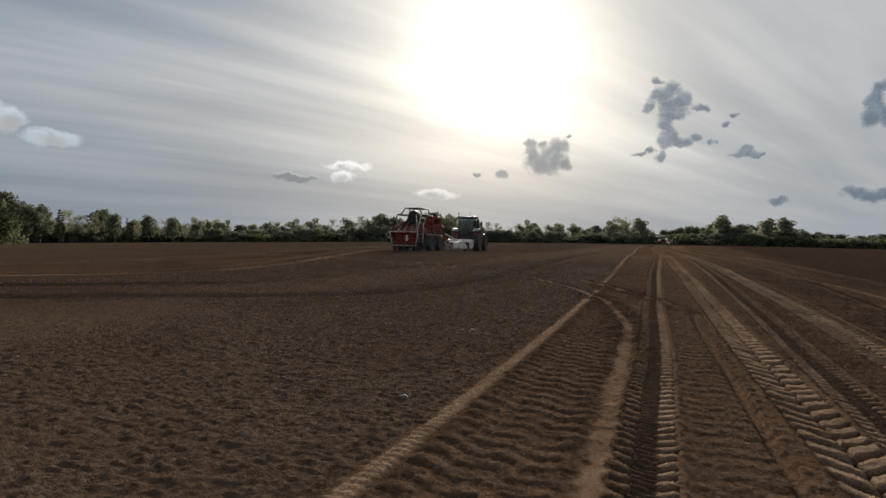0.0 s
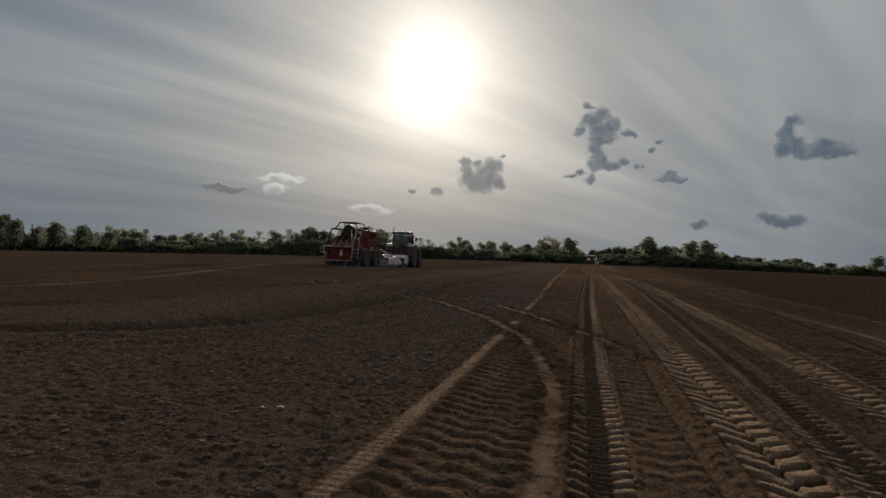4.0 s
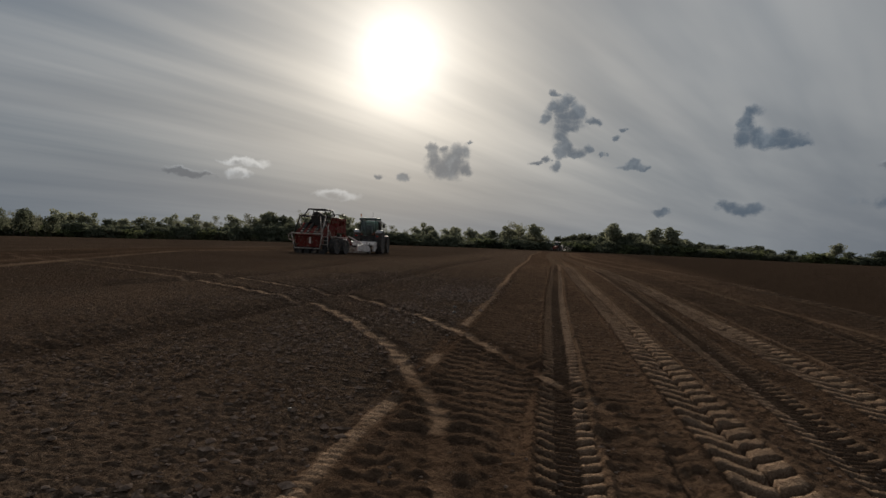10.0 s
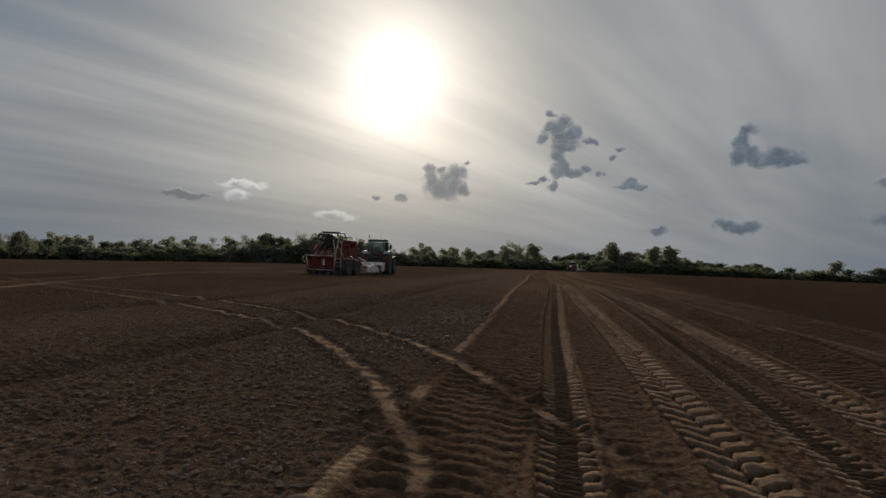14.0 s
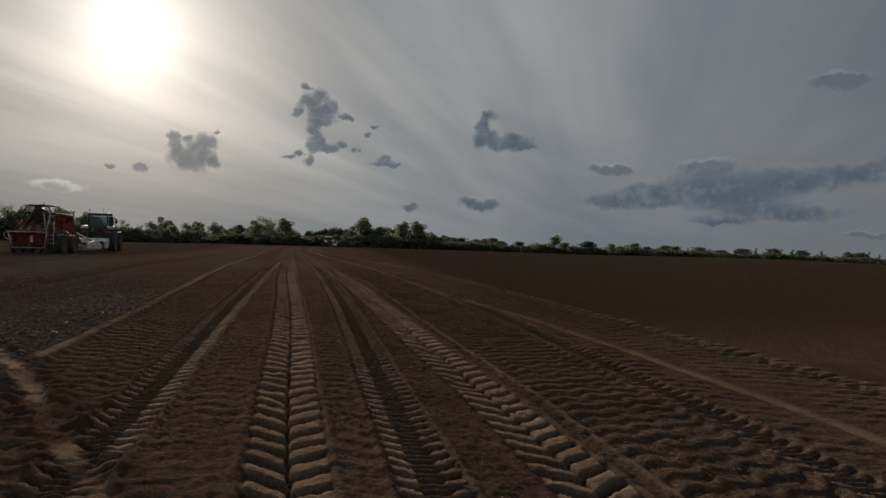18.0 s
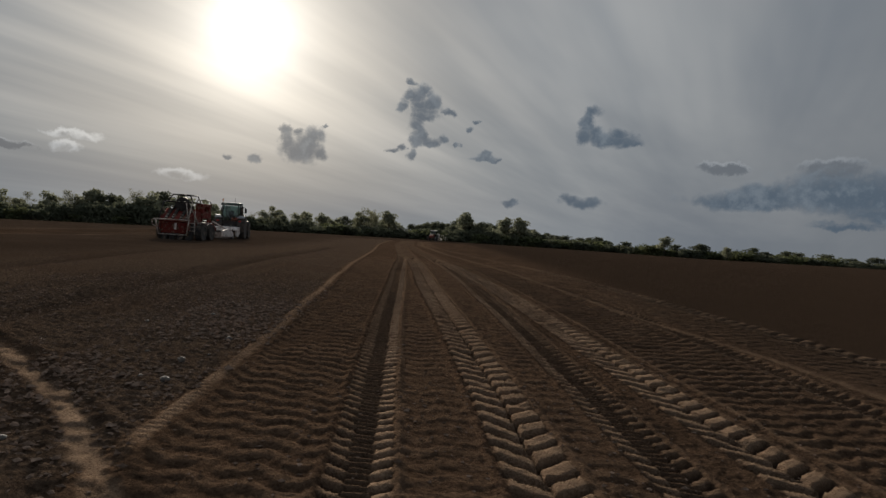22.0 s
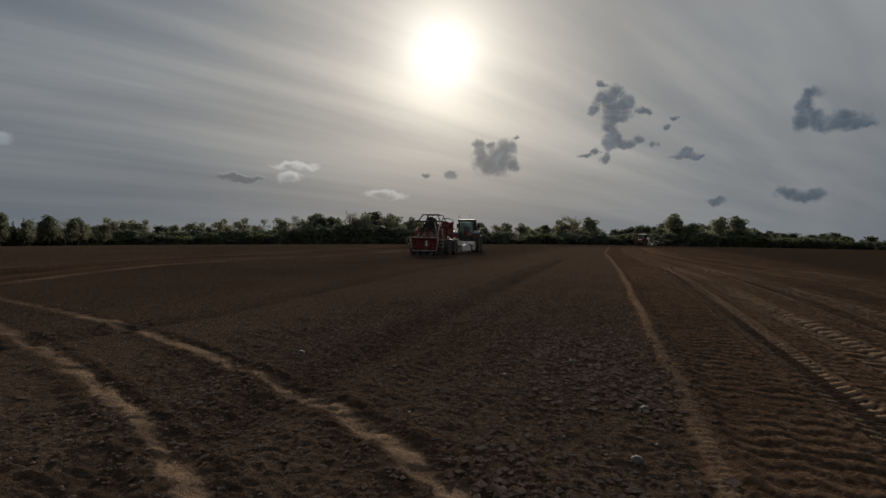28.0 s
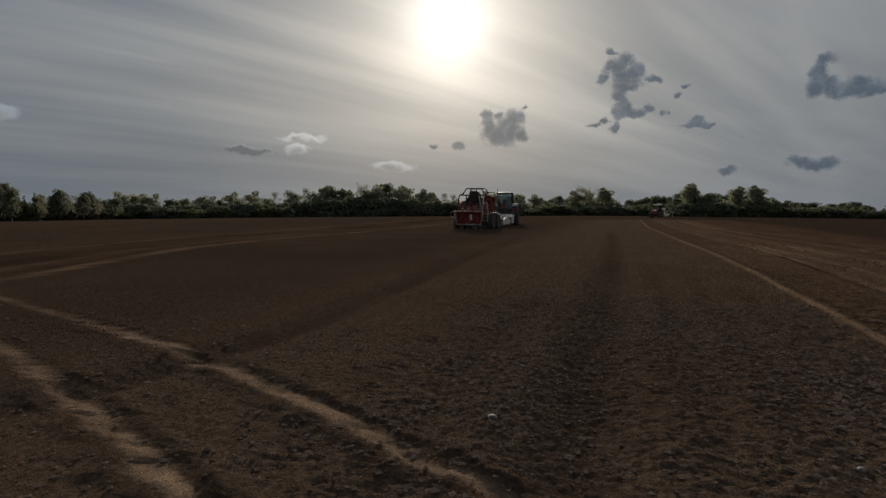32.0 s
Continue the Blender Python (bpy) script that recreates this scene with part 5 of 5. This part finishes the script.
# ---- bed former between tractor and planter ----
def build_former():
    t = thing("bed_former", "white dusty bed former with side hood and gauge wheels", "bed former")
    part("main_beam", prism(bmesh.new(), [(6.6, 0.66), (6.6, 0.92), (9.6, 1.15), (12.2, 1.1), (12.2, 0.85), (9.6, 0.85)], -0.14, 0.14, 0.02), WHITE, t)
    for x in (-1.45, 1.33):
        part("side_panel", prism(bmesh.new(), [(6.7, 0.30), (6.7, 0.75), (8.2, 0.95), (9.4, 0.72), (9.7, 0.42), (9.4, 0.24)], x, x + 0.12, 0.015), WHITE, t, "dusty white side panel")
        part("diagonal_strut", tube(bmesh.new(), (x + 0.06, 9.4, 0.6), (x * 0.35, 6.9, 1.55), 0.06), WHITE, t, "", True)
        part("hood_side", prism(bmesh.new(), [(10.6, 0.28), (10.5, 0.85), (10.9, 1.12), (12.0, 1.12), (12.4, 0.9), (12.35, 0.2), (11.9, 0.2), (11.8, 0.5), (11.2, 0.5), (11.1, 0.28)], x, x + 0.14, 0.015), WHITE, t, "white hood end, scuffed and dusty")
    part("hood_top", prism(bmesh.new(), [(10.5, 0.8), (10.5, 0.9), (10.9, 1.14), (12.0, 1.14), (12.4, 0.92), (12.4, 0.82), (12.0, 1.04), (10.9, 1.04)], -1.3, 1.32, 0.01), WHITE, t)
    rotor = bmesh.new()
    tube(rotor, (-1.28, 11.4, 0.34), (1.28, 11.4, 0.34), 0.12, seg=12)
    for k in range(26):
        a = k * 2.4
        x = -1.2 + 2.4 * k / 25
        tube(rotor, (x, 11.4, 0.34), (x, 11.4 + 0.3 * math.cos(a), 0.34 + 0.3 * math.sin(a)), 0.025, 0.015, 5)
    part("tine_rotor", rotor, DARK, t)
    part("levelling_board", box(bmesh.new(), -1.3, 1.3, 10.2, 10.26, 0.05, 0.6, 0.01), STEEL, t)
    tyre, rim = tyre_mesh(0.36, 0.2, 0.02, 14), rim_mesh(0.36, 0.2, WHITE)
    for x in (-1.2, 1.2):
        wheel(t, tyre, rim, x, 10.05, 0.36)
        part("wheel_fork", rail(bmesh.new(), [(x, 10.05, 0.36), (x, 10.1, 0.85), (x * 0.9, 10.5, 0.95)], 0.04), DARK, t, "", True)
    part("cross_tube", tube(bmesh.new(), (-1.4, 8.2, 0.82), (1.4, 8.2, 0.82), 0.08), WHITE, t, "", True)
    return t


# ---- tractor ----
def build_tractor():
    t = thing("tractor", "dark green tractor with glazed cab and silver mudguards", "tractor")
    big, brim = tyre_mesh(0.95, 0.68, 0.055, 20), rim_mesh(0.95, 0.68, SILVER)
    small, srim = tyre_mesh(0.74, 0.56, 0.05, 18), rim_mesh(0.74, 0.56, SILVER)
    for x in (-1.06, 1.06):
        wheel(t, big, brim, x, 13.4, 0.95)
        wheel(t, small, srim, x, 16.3, 0.74)
        guard = bmesh.new()
        arc = [(13.4 + 1.06 * math.cos(a), 0.95 + 1.06 * math.sin(a)) for a in np.linspace(math.radians(128), math.radians(25), 12)]
        inner = [(13.4 + 1.0 * math.cos(a), 0.95 + 1.0 * math.sin(a)) for a in np.linspace(math.radians(25), math.radians(128), 12)]
        prism(guard, arc + inner, x - 0.36 if x > 0 else x - 0.30, x + 0.30 if x > 0 else x + 0.36)
        part("rear_mudguard", guard, SILVER, t, "silver curved rear mudguard")
        farc = [(16.3 + 0.82 * math.cos(a), 0.74 + 0.82 * math.sin(a)) for a in np.linspace(math.radians(170), math.radians(40), 9)]
        finn = [(16.3 + 0.79 * math.cos(a), 0.74 + 0.79 * math.sin(a)) for a in np.linspace(math.radians(40), math.radians(170), 9)]
        part("front_mudguard", prism(bmesh.new(), farc + finn, x - 0.25, x + 0.25), DARK, t)
        lamp = part("tail_lamp", box(bmesh.new(), x * 0.93 - 0.12, x * 0.93 + 0.12, 12.33, 12.39, 1.45, 1.55, 0.01), LAMP_RED, t, "red tail lamp")
        part("lamp_rim", box(bmesh.new(), x * 0.93 - 0.14, x * 0.93 + 0.14, 12.37, 12.43, 1.43, 1.57, 0.01), DARK, lamp)
    part("transmission", box(bmesh.new(), -0.35, 0.35, 12.7, 15.2, 0.55, 1.15, 0.06), DARK, t)
    part("rear_axle", tube(bmesh.new(), (-0.85, 13.4, 0.92), (0.85, 13.4, 0.92), 0.2, seg=12), DARK, t, "", True)
    part("front_axle", tube(bmesh.new(), (-0.85, 16.3, 0.72), (0.85, 16.3, 0.72), 0.13, seg=10), DARK, t, "", True)
    part("bonnet", prism(bmesh.new(), [(14.7, 1.0), (14.7, 1.98), (15.4, 1.95), (16.8, 1.78), (17.2, 1.6), (17.3, 1.05), (17.1, 0.9)], -0.46, 0.46, 0.06), GREEN, t, "dark green bonnet")
    for k in range(4):
        part("bonnet_vent", box(bmesh.new(), 0.455, 0.475, 15.2 + 0.3 * k, 15.42 + 0.3 * k, 1.2, 1.62, 0.005), DARK, t)
    part("front_weight", box(bmesh.new(), -0.5, 0.5, 17.25, 17.75, 0.6, 1.1, 0.05), DARK, t)
    part("cab_floor", box(bmesh.new(), -0.8, 0.8, 12.75, 14.7, 1.1, 1.3, 0.05), DARK, t)
    # cab: pillars, panes, roof
    for x, y, lx, ly in ((-0.78, 12.85, -0.72, 12.95), (0.78, 12.85, 0.72, 12.95), (-0.8, 13.75, -0.75, 13.75), (0.8, 13.75, 0.75, 13.75), (-0.62, 14.75, -0.62, 14.5), (0.62, 14.75, 0.62, 14.5)):
        part("cab_pillar", tube(bmesh.new(), (x, y, 1.25), (lx, ly, 2.82), 0.05, 0.045, 8), DARK, t, "", True)

    def pane(name, a, b, c, d):
        bm = bmesh.new()
        mid = (Vector(a) + Vector(b) + Vector(c) + Vector(d)) / 4
        nrm = (Vector(b) - Vector(a)).cross(Vector(c) - Vector(a)).normalized() * 0.006
        bm.faces.new([bm.verts.new(Vector(p) + nrm) for p in (a, b, c, d)])
        bm.faces.new([bm.verts.new(Vector(p) - nrm) for p in (d, c, b, a)])
        ob = part(name, bm, GLASS, t, "tinted cab glass")
        ob.visible_shadow = False

    pane("rear_window", (-0.76, 12.86, 1.5), (0.76, 12.86, 1.5), (0.70, 12.95, 2.78), (-0.70, 12.95, 2.78))
    pane("windscreen", (-0.6, 14.74, 1.45), (0.6, 14.74, 1.45), (0.6, 14.5, 2.78), (-0.6, 14.5, 2.78))
    for x in (-0.79, 0.79):
        pane("side_window", (x, 12.9, 1.5), (x, 13.73, 1.4), (x * 0.94, 13.73, 2.78), (x * 0.93, 12.98, 2.78))
        pane("cab_door_window", (x, 13.78, 1.3), (x * 0.8, 14.72, 1.3), (x * 0.79, 14.5, 2.78), (x * 0.95, 13.78, 2.78))
    part("rear_sill", box(bmesh.new(), -0.78, 0.78, 12.8, 12.9, 1.25, 1.52, 0.02), DARK, t)
    roof = prism(bmesh.new(), [(12.7, 2.80), (12.66, 2.92), (12.85, 3.02), (14.5, 3.05), (14.75, 2.98), (14.8, 2.84)], -0.82, 0.82, 0.04)
    cap = part("cab_roof", roof, GREEN, t, "dark green cab roof")
    for x in (-0.6, -0.35, 0.35, 0.6):
        part("work_lamp", box(bmesh.new(), x - 0.08, x + 0.08, 12.6, 12.68, 2.82, 2.94, 0.01), CHROME, cap, "small work lamp")
    part("beacon", tube(tube(bmesh.new(), (-0.72, 12.95, 3.0), (-0.72, 12.95, 3.2), 0.02), (-0.72, 12.95, 3.18), (-0.72, 12.95, 3.36), 0.06, 0.05, 10), LAMP_ORANGE, cap, "orange beacon")
    part("antenna", tube(bmesh.new(), (0.35, 13.2, 3.0), (0.35, 13.2, 3.5), 0.012), DARK, cap)
    part("exhaust_stack", tube(tube(bmesh.new(), (0.72, 14.95, 1.4), (0.72, 14.95, 2.8), 0.14, seg=12), (0.72, 14.95, 2.7), (0.72, 14.85, 3.02), 0.06, seg=10), DARK, t, "", True)
    for x in (-1, 1):
        arm = part("mirror_arm", rail(bmesh.new(), [(x * 0.68, 14.6, 2.7), (x * 1.05, 14.75, 2.72), (x * 1.12, 14.75, 2.6)], 0.02), DARK, t, "", True)
        part("mirror", box(bmesh.new(), x * 1.12 - 0.1, x * 1.12 + 0.1, 14.72, 14.8, 2.25, 2.62, 0.02), DARK, arm)
    part("seat", box(box(bmesh.new(), -0.27, 0.27, 13.4, 13.95, 1.6, 1.78, 0.05), -0.26, 0.26, 13.35, 13.5, 1.78, 2.4, 0.05), SEAT, t)
    part("steering_column", tube(bmesh.new(), (0, 14.5, 1.3), (0, 14.25, 2.0), 0.05), DARK, t, "", True)
    part("step", box(bmesh.new(), 0.8, 1.05, 14.0, 14.5, 0.5, 0.56, 0.01), DARK, t)
    part("fuel_tank", box(bmesh.new(), 0.45, 0.85, 14.0, 15.1, 0.6, 1.15, 0.08), DARK, t)
    part("three_point_linkage", prism(bmesh.new(), [(12.0, 0.6), (12.0, 0.75), (12.9, 1.3), (13.0, 1.2)], -0.45, 0.45, 0.02), DARK, t)
    return t


# ---- pickup by the wood ----
def car_section(bm, stations):
    """Skin over cross-sections: (y, half width, list of (x share, z))."""
    rings = []
    for y, half, pts in stations:
        rings.append([bm.verts.new((half * sx, y, z)) for sx, z in pts] + [bm.verts.new((-half * sx, y, z)) for sx, z in reversed(pts)])
    for a, b in zip(rings[:-1], rings[1:]):
        n = len(a)
        for k in range(n):
            bm.faces.new((a[k], a[(k + 1) % n], b[(k + 1) % n], b[k]))
    bm.faces.new(rings[0][::-1])
    bm.faces.new(rings[-1])
    bmesh.ops.recalc_face_normals(bm, faces=bm.faces)
    return bm


def build_pickup():
    t = thing("pickup_truck", "black double-cab pickup truck parked on the field", "pickup truck")
    low = [(0.0, 0.42), (0.9, 0.42), (1.0, 0.6), (1.0, 0.85), (0.95, 1.06), (0.0, 1.1)]
    part("lower_body", car_section(bmesh.new(), [(0.0, 0.88, low), (0.15, 0.93, low), (2.0, 0.94, low), (4.3, 0.93, low), (5.0, 0.88, [(0, 0.45), (0.9, 0.45), (1, 0.6), (1, 0.8), (0.94, 0.98), (0, 1.02)]), (5.3, 0.74, [(0, 0.5), (0.9, 0.5), (1, 0.6), (1, 0.75), (0.9, 0.88), (0, 0.92)])]), BLACK_CAR, t)
    cabin = [(0.0, 1.05), (1.0, 1.05), (0.97, 1.2), (0.86, 1.62), (0.78, 1.74), (0.0, 1.78)]
    part("cabin", car_section(bmesh.new(), [(1.62, 0.9, [(0, 1.05), (1, 1.05), (0.97, 1.15), (0.93, 1.25), (0.9, 1.3), (0, 1.32)]), (1.95, 0.9, cabin), (3.2, 0.9, cabin), (4.2, 0.9, [(0, 1.05), (1, 1.05), (0.98, 1.08), (0.96, 1.1), (0.94, 1.12), (0, 1.14)])]), BLACK_CAR, t)
    for x in (-1, 1):
        for y0, y1 in ((1.98, 2.55), (2.65, 3.35)):
            bm = bmesh.new()
            ring = [(x * 0.885, y0, 1.2), (x * 0.885, y1, 1.2), (x * 0.80, y1 - (0.25 if y1 > 3 else 0), 1.62), (x * 0.80, y0 + 0.05, 1.62)]
            bm.faces.new([bm.verts.new(p) for p in ring])
            bm.faces.new([bm.verts.new((p[0] + x * 0.012, p[1], p[2])) for p in ring])
            part("side_window", bm, DARK_GLASS, t, "dark side glass")
        part("window_trim", tube(bmesh.new(), (x * 0.9, 1.95, 1.17), (x * 0.9, 3.6, 1.17), 0.014), CHROME, t, "chrome window trim", True)
        lamp = part("tail_lamp", box(bmesh.new(), x * 0.88 - 0.07, x * 0.88 + 0.07, -0.04, 0.12, 0.72, 1.0, 0.02), LAMP_RED, t, "red tail lamp")
        part("lamp_lens", box(bmesh.new(), x * 0.88 - 0.05, x * 0.88 + 0.05, -0.05, -0.03, 0.74, 0.80, 0.01), PLATE, lamp)
        part("roll_bar", rail(bmesh.new(), [(x * 0.8, 0.55, 1.1), (x * 0.75, 1.35, 1.68), (x * 0.75, 1.7, 1.7)], 0.05), CHROME, t, "silver sports bar", True)
        part("mirror", box(bmesh.new(), x * 1.0 - 0.1, x * 1.0 + 0.1, 3.65, 3.8, 1.12, 1.3, 0.04), BLACK_CAR, t)
        part("roof_rail", rail(bmesh.new(), [(x * 0.68, 2.0, 1.77), (x * 0.68, 2.1, 1.83), (x * 0.68, 3.1, 1.83), (x * 0.68, 3.2, 1.77)], 0.02), CHROME, t, "silver roof rail", True)
    part("bed_cover", box(bmesh.new(), -0.86, 0.86, 0.02, 1.7, 1.08, 1.16, 0.03), BLACK_CAR, t, "dark folding bed cover")
    gate = part("tailgate", box(bmesh.new(), -0.78, 0.78, -0.035, 0.02, 0.62, 1.08, 0.02), BLACK_CAR, t)
    part("tailgate_handle", box(bmesh.new(), -0.14, 0.14, -0.06, -0.03, 0.9, 0.97, 0.01), CHROME, gate, "chrome handle")
    part("number_plate", box(bmesh.new(), -0.26, 0.26, -0.125, -0.11, 0.52, 0.63, 0.005), PLATE, t, "blank white plate")
    for x in (-0.61, 0.61):
        part("rear_bumper", box(bmesh.new(), x - 0.31, x + 0.31, -0.14, 0.02, 0.46, 0.60, 0.03), CHROME, t, "chrome rear bumper")
    part("bumper_step", box(bmesh.new(), -0.32, 0.32, -0.11, 0.0, 0.46, 0.56, 0.02), DARK, t)
    part("tow_ball", tube(bmesh.new(), (0, -0.05, 0.42), (0, -0.25, 0.46), 0.03), DARK, t, "", True)
    tyre, rim = tyre_mesh(0.38, 0.26, 0.012, 24, 0.62), rim_mesh(0.38, 0.26, SILVER, 0.64)
    for x in (-0.82, 0.82):
        for y in (1.05, 4.2):
            wheel(t, tyre, rim, x, y, 0.38, False)
            part("wheel_arch", tube(bmesh.new(), (x * 0.7, y, 0.5), (x * 1.135, y, 0.5), 0.46, seg=20), DARK, t, "", True)
    return t


# ---- far tractor with spreader ----
def build_far_rig():
    t = thing("spreader_tractor", "small far tractor with spreader on the headland", "tractor")
    tyre, rim = tyre_mesh(0.85, 0.5, 0.05, 16), rim_mesh(0.85, 0.5, RIM)
    small, srim = tyre_mesh(0.6, 0.42, 0.04, 16), rim_mesh(0.6, 0.42, RIM)
    for x in (-0.9, 0.9):
        wheel(t, tyre, rim, x, 0.0, 0.85, False)
        wheel(t, small, srim, x, 2.5, 0.6, False)
    part("bonnet", prism(bmesh.new(), [(0.8, 0.8), (0.8, 1.7), (2.8, 1.55), (3.1, 0.9)], -0.4, 0.4, 0.04), RED, t)
    part("cab", prism(bmesh.new(), [(-0.7, 1.1), (-0.6, 2.6), (0.7, 2.6), (0.9, 1.1)], -0.7, 0.7, 0.05), DARK_GLASS, t, "dark cab glass")
    part("cab_roof", box(bmesh.new(), -0.8, 0.8, -0.75, 0.85, 2.6, 2.78, 0.05), WHITE, t, "white cab roof")
    part("hopper", prism(bmesh.new(), [(-1.2, 0.7), (-0.9, 0.7), (-0.7, 1.9), (-2.1, 1.9)], -1.15, 1.15, 0.03), WHITE, t, "white spreader hopper")
    return t


def build_plume():
    """Fine lime dust thrown up behind the far spreader, in rigid flecks."""
    rng = np.random.default_rng(17)
    verts, faces = [], []
    for _ in range(160):
        s = rng.random() ** 1.3
        c = np.array([-0.6 - 2.6 * s * rng.random() + rng.normal() * 0.4, -2.0 - 3.5 * s + rng.normal() * 0.6, 0.3 + 2.2 * s * rng.random()])
        a, b = rng.normal(size=3), rng.normal(size=3)
        r = 0.06 + 0.07 * rng.random()
        k = len(verts)
        verts += [tuple(c), tuple(c + r * a / np.linalg.norm(a)), tuple(c + r * b / np.linalg.norm(b))]
        faces.append((k, k + 1, k + 2))
    me = bpy.data.meshes.new("dust_plume")
    me.from_pydata(verts, [], faces)
    me.materials.append(POWDER)
    return tagged(new("dust_plume", me), "pale lime dust drifting behind the far spreader", "dust", kind="stuff")


def build_haze():
    """Thin brown dust low over the ground behind the planter."""
    rng = np.random.default_rng(18)
    verts, faces = [], []
    for _ in range(2600):
        s = rng.random()
        c = np.array([-1.0 - 16 * s * rng.random() + rng.normal() * 0.8, 1.0 - 4 * s + rng.normal() * 2.5, 0.1 + abs(rng.normal()) * (0.25 + 0.3 * s)])
        a, b = rng.normal(size=3), rng.normal(size=3)
        r = 0.02 + 0.03 * rng.random()
        k = len(verts)
        verts += [tuple(c), tuple(c + r * a / np.linalg.norm(a)), tuple(c + r * b / np.linalg.norm(b))]
        faces.append((k, k + 1, k + 2))
    me = bpy.data.meshes.new("soil_dust")
    me.from_pydata(verts, [], faces)
    me.materials.append(HAZE)
    return tagged(new("soil_dust", me), "thin brown dust hanging low behind the planter", "dust", kind="stuff")


PLANTER, FORMER, TRACTOR = build_planter(), build_former(), build_tractor()
FAR_RIG, PLUME, DUST = build_far_rig(), build_plume(), build_haze()
TRACTOR.scale = (1.0, 1.06, 1.115)
PICKUP = build_pickup()
PICKUP.matrix_basis = pose(-37.0, 15.7, float(lay(-37.0, 15.7)) - 0.02, 0, 0, 138)


def sits(x, y):
    return float(lay(x, y))


def heading(s):
    """Degrees right of +y: the outfit straightens out after its turn."""
    return 2.5 + 2.7 * max(0.0, 1 - s / 20.0)


def travelled(s):
    return 0.955 * s + float(np.interp(s, (0, 9, 20, 32), (2.6, 3.6, 1.6, 0.85)))


def outfit_pose(s, dy, span, shift=0.0, yaw=0.0):
    """The outfit's pose at s seconds, with the ground taken under the thing's own wheels."""
    sh, ch = math.sin(radians(heading(s))), math.cos(radians(heading(s)))
    run = travelled(s) + shift
    x, y = -19.2 + 0.02 * run + float(np.interp(s, (0, 9, 20, 32), (-1.3, -1.15, -0.2, 0.0))), 45.2 + run
    z0, z1 = sits(x + (dy - span) * sh, y + (dy - span) * ch), sits(x + (dy + span) * sh, y + (dy + span) * ch)
    pitch = math.atan2(z1 - z0, 2 * span)
    z = (z0 + z1) / 2 - dy * math.tan(pitch)
    return pose(x, y, z, math.degrees(pitch), 0, -heading(s)) @ pose(0, 15.9, 0, 0, 0, yaw) @ pose(0, -15.9, 0)


FAR_LINE = [(0, -3.0, 205), (9, -3.0, 202), (15.5, 3.0, 196), (23, 3.6, 184), (28, 2.6, 174), (32, 0.6, 166)]


def motions():
    times = [0.4 * k for k in range(81)]
    for ob, dy, span, shift, yaw in ((PLANTER, 2.5, 1.0, 0.0, 0.0), (FORMER, 10.0, 1.5, 0.0, 0.0), (TRACTOR, 17.0, 1.7, -2.1, 9.0)):
        walk(ob, [(s, outfit_pose(s, dy, span, shift, yaw)) for s in range(0, 33, 2)])
    walk(DUST, [(s, outfit_pose(s, 0.0, 1.0)) for s in range(0, 33, 2)])
    for hub, x, y, r in ROLLING:
        walk(hub, [(s, pose(x, y, r - 0.03, -math.degrees(travelled(s) / r), 0, 0)) for s in times])
    for ob in (FAR_RIG, PLUME):
        walk(ob, [(s, pose(x, y, sits(x, y), 0, 0, 165)) for s, x, y in FAR_LINE])


motions()
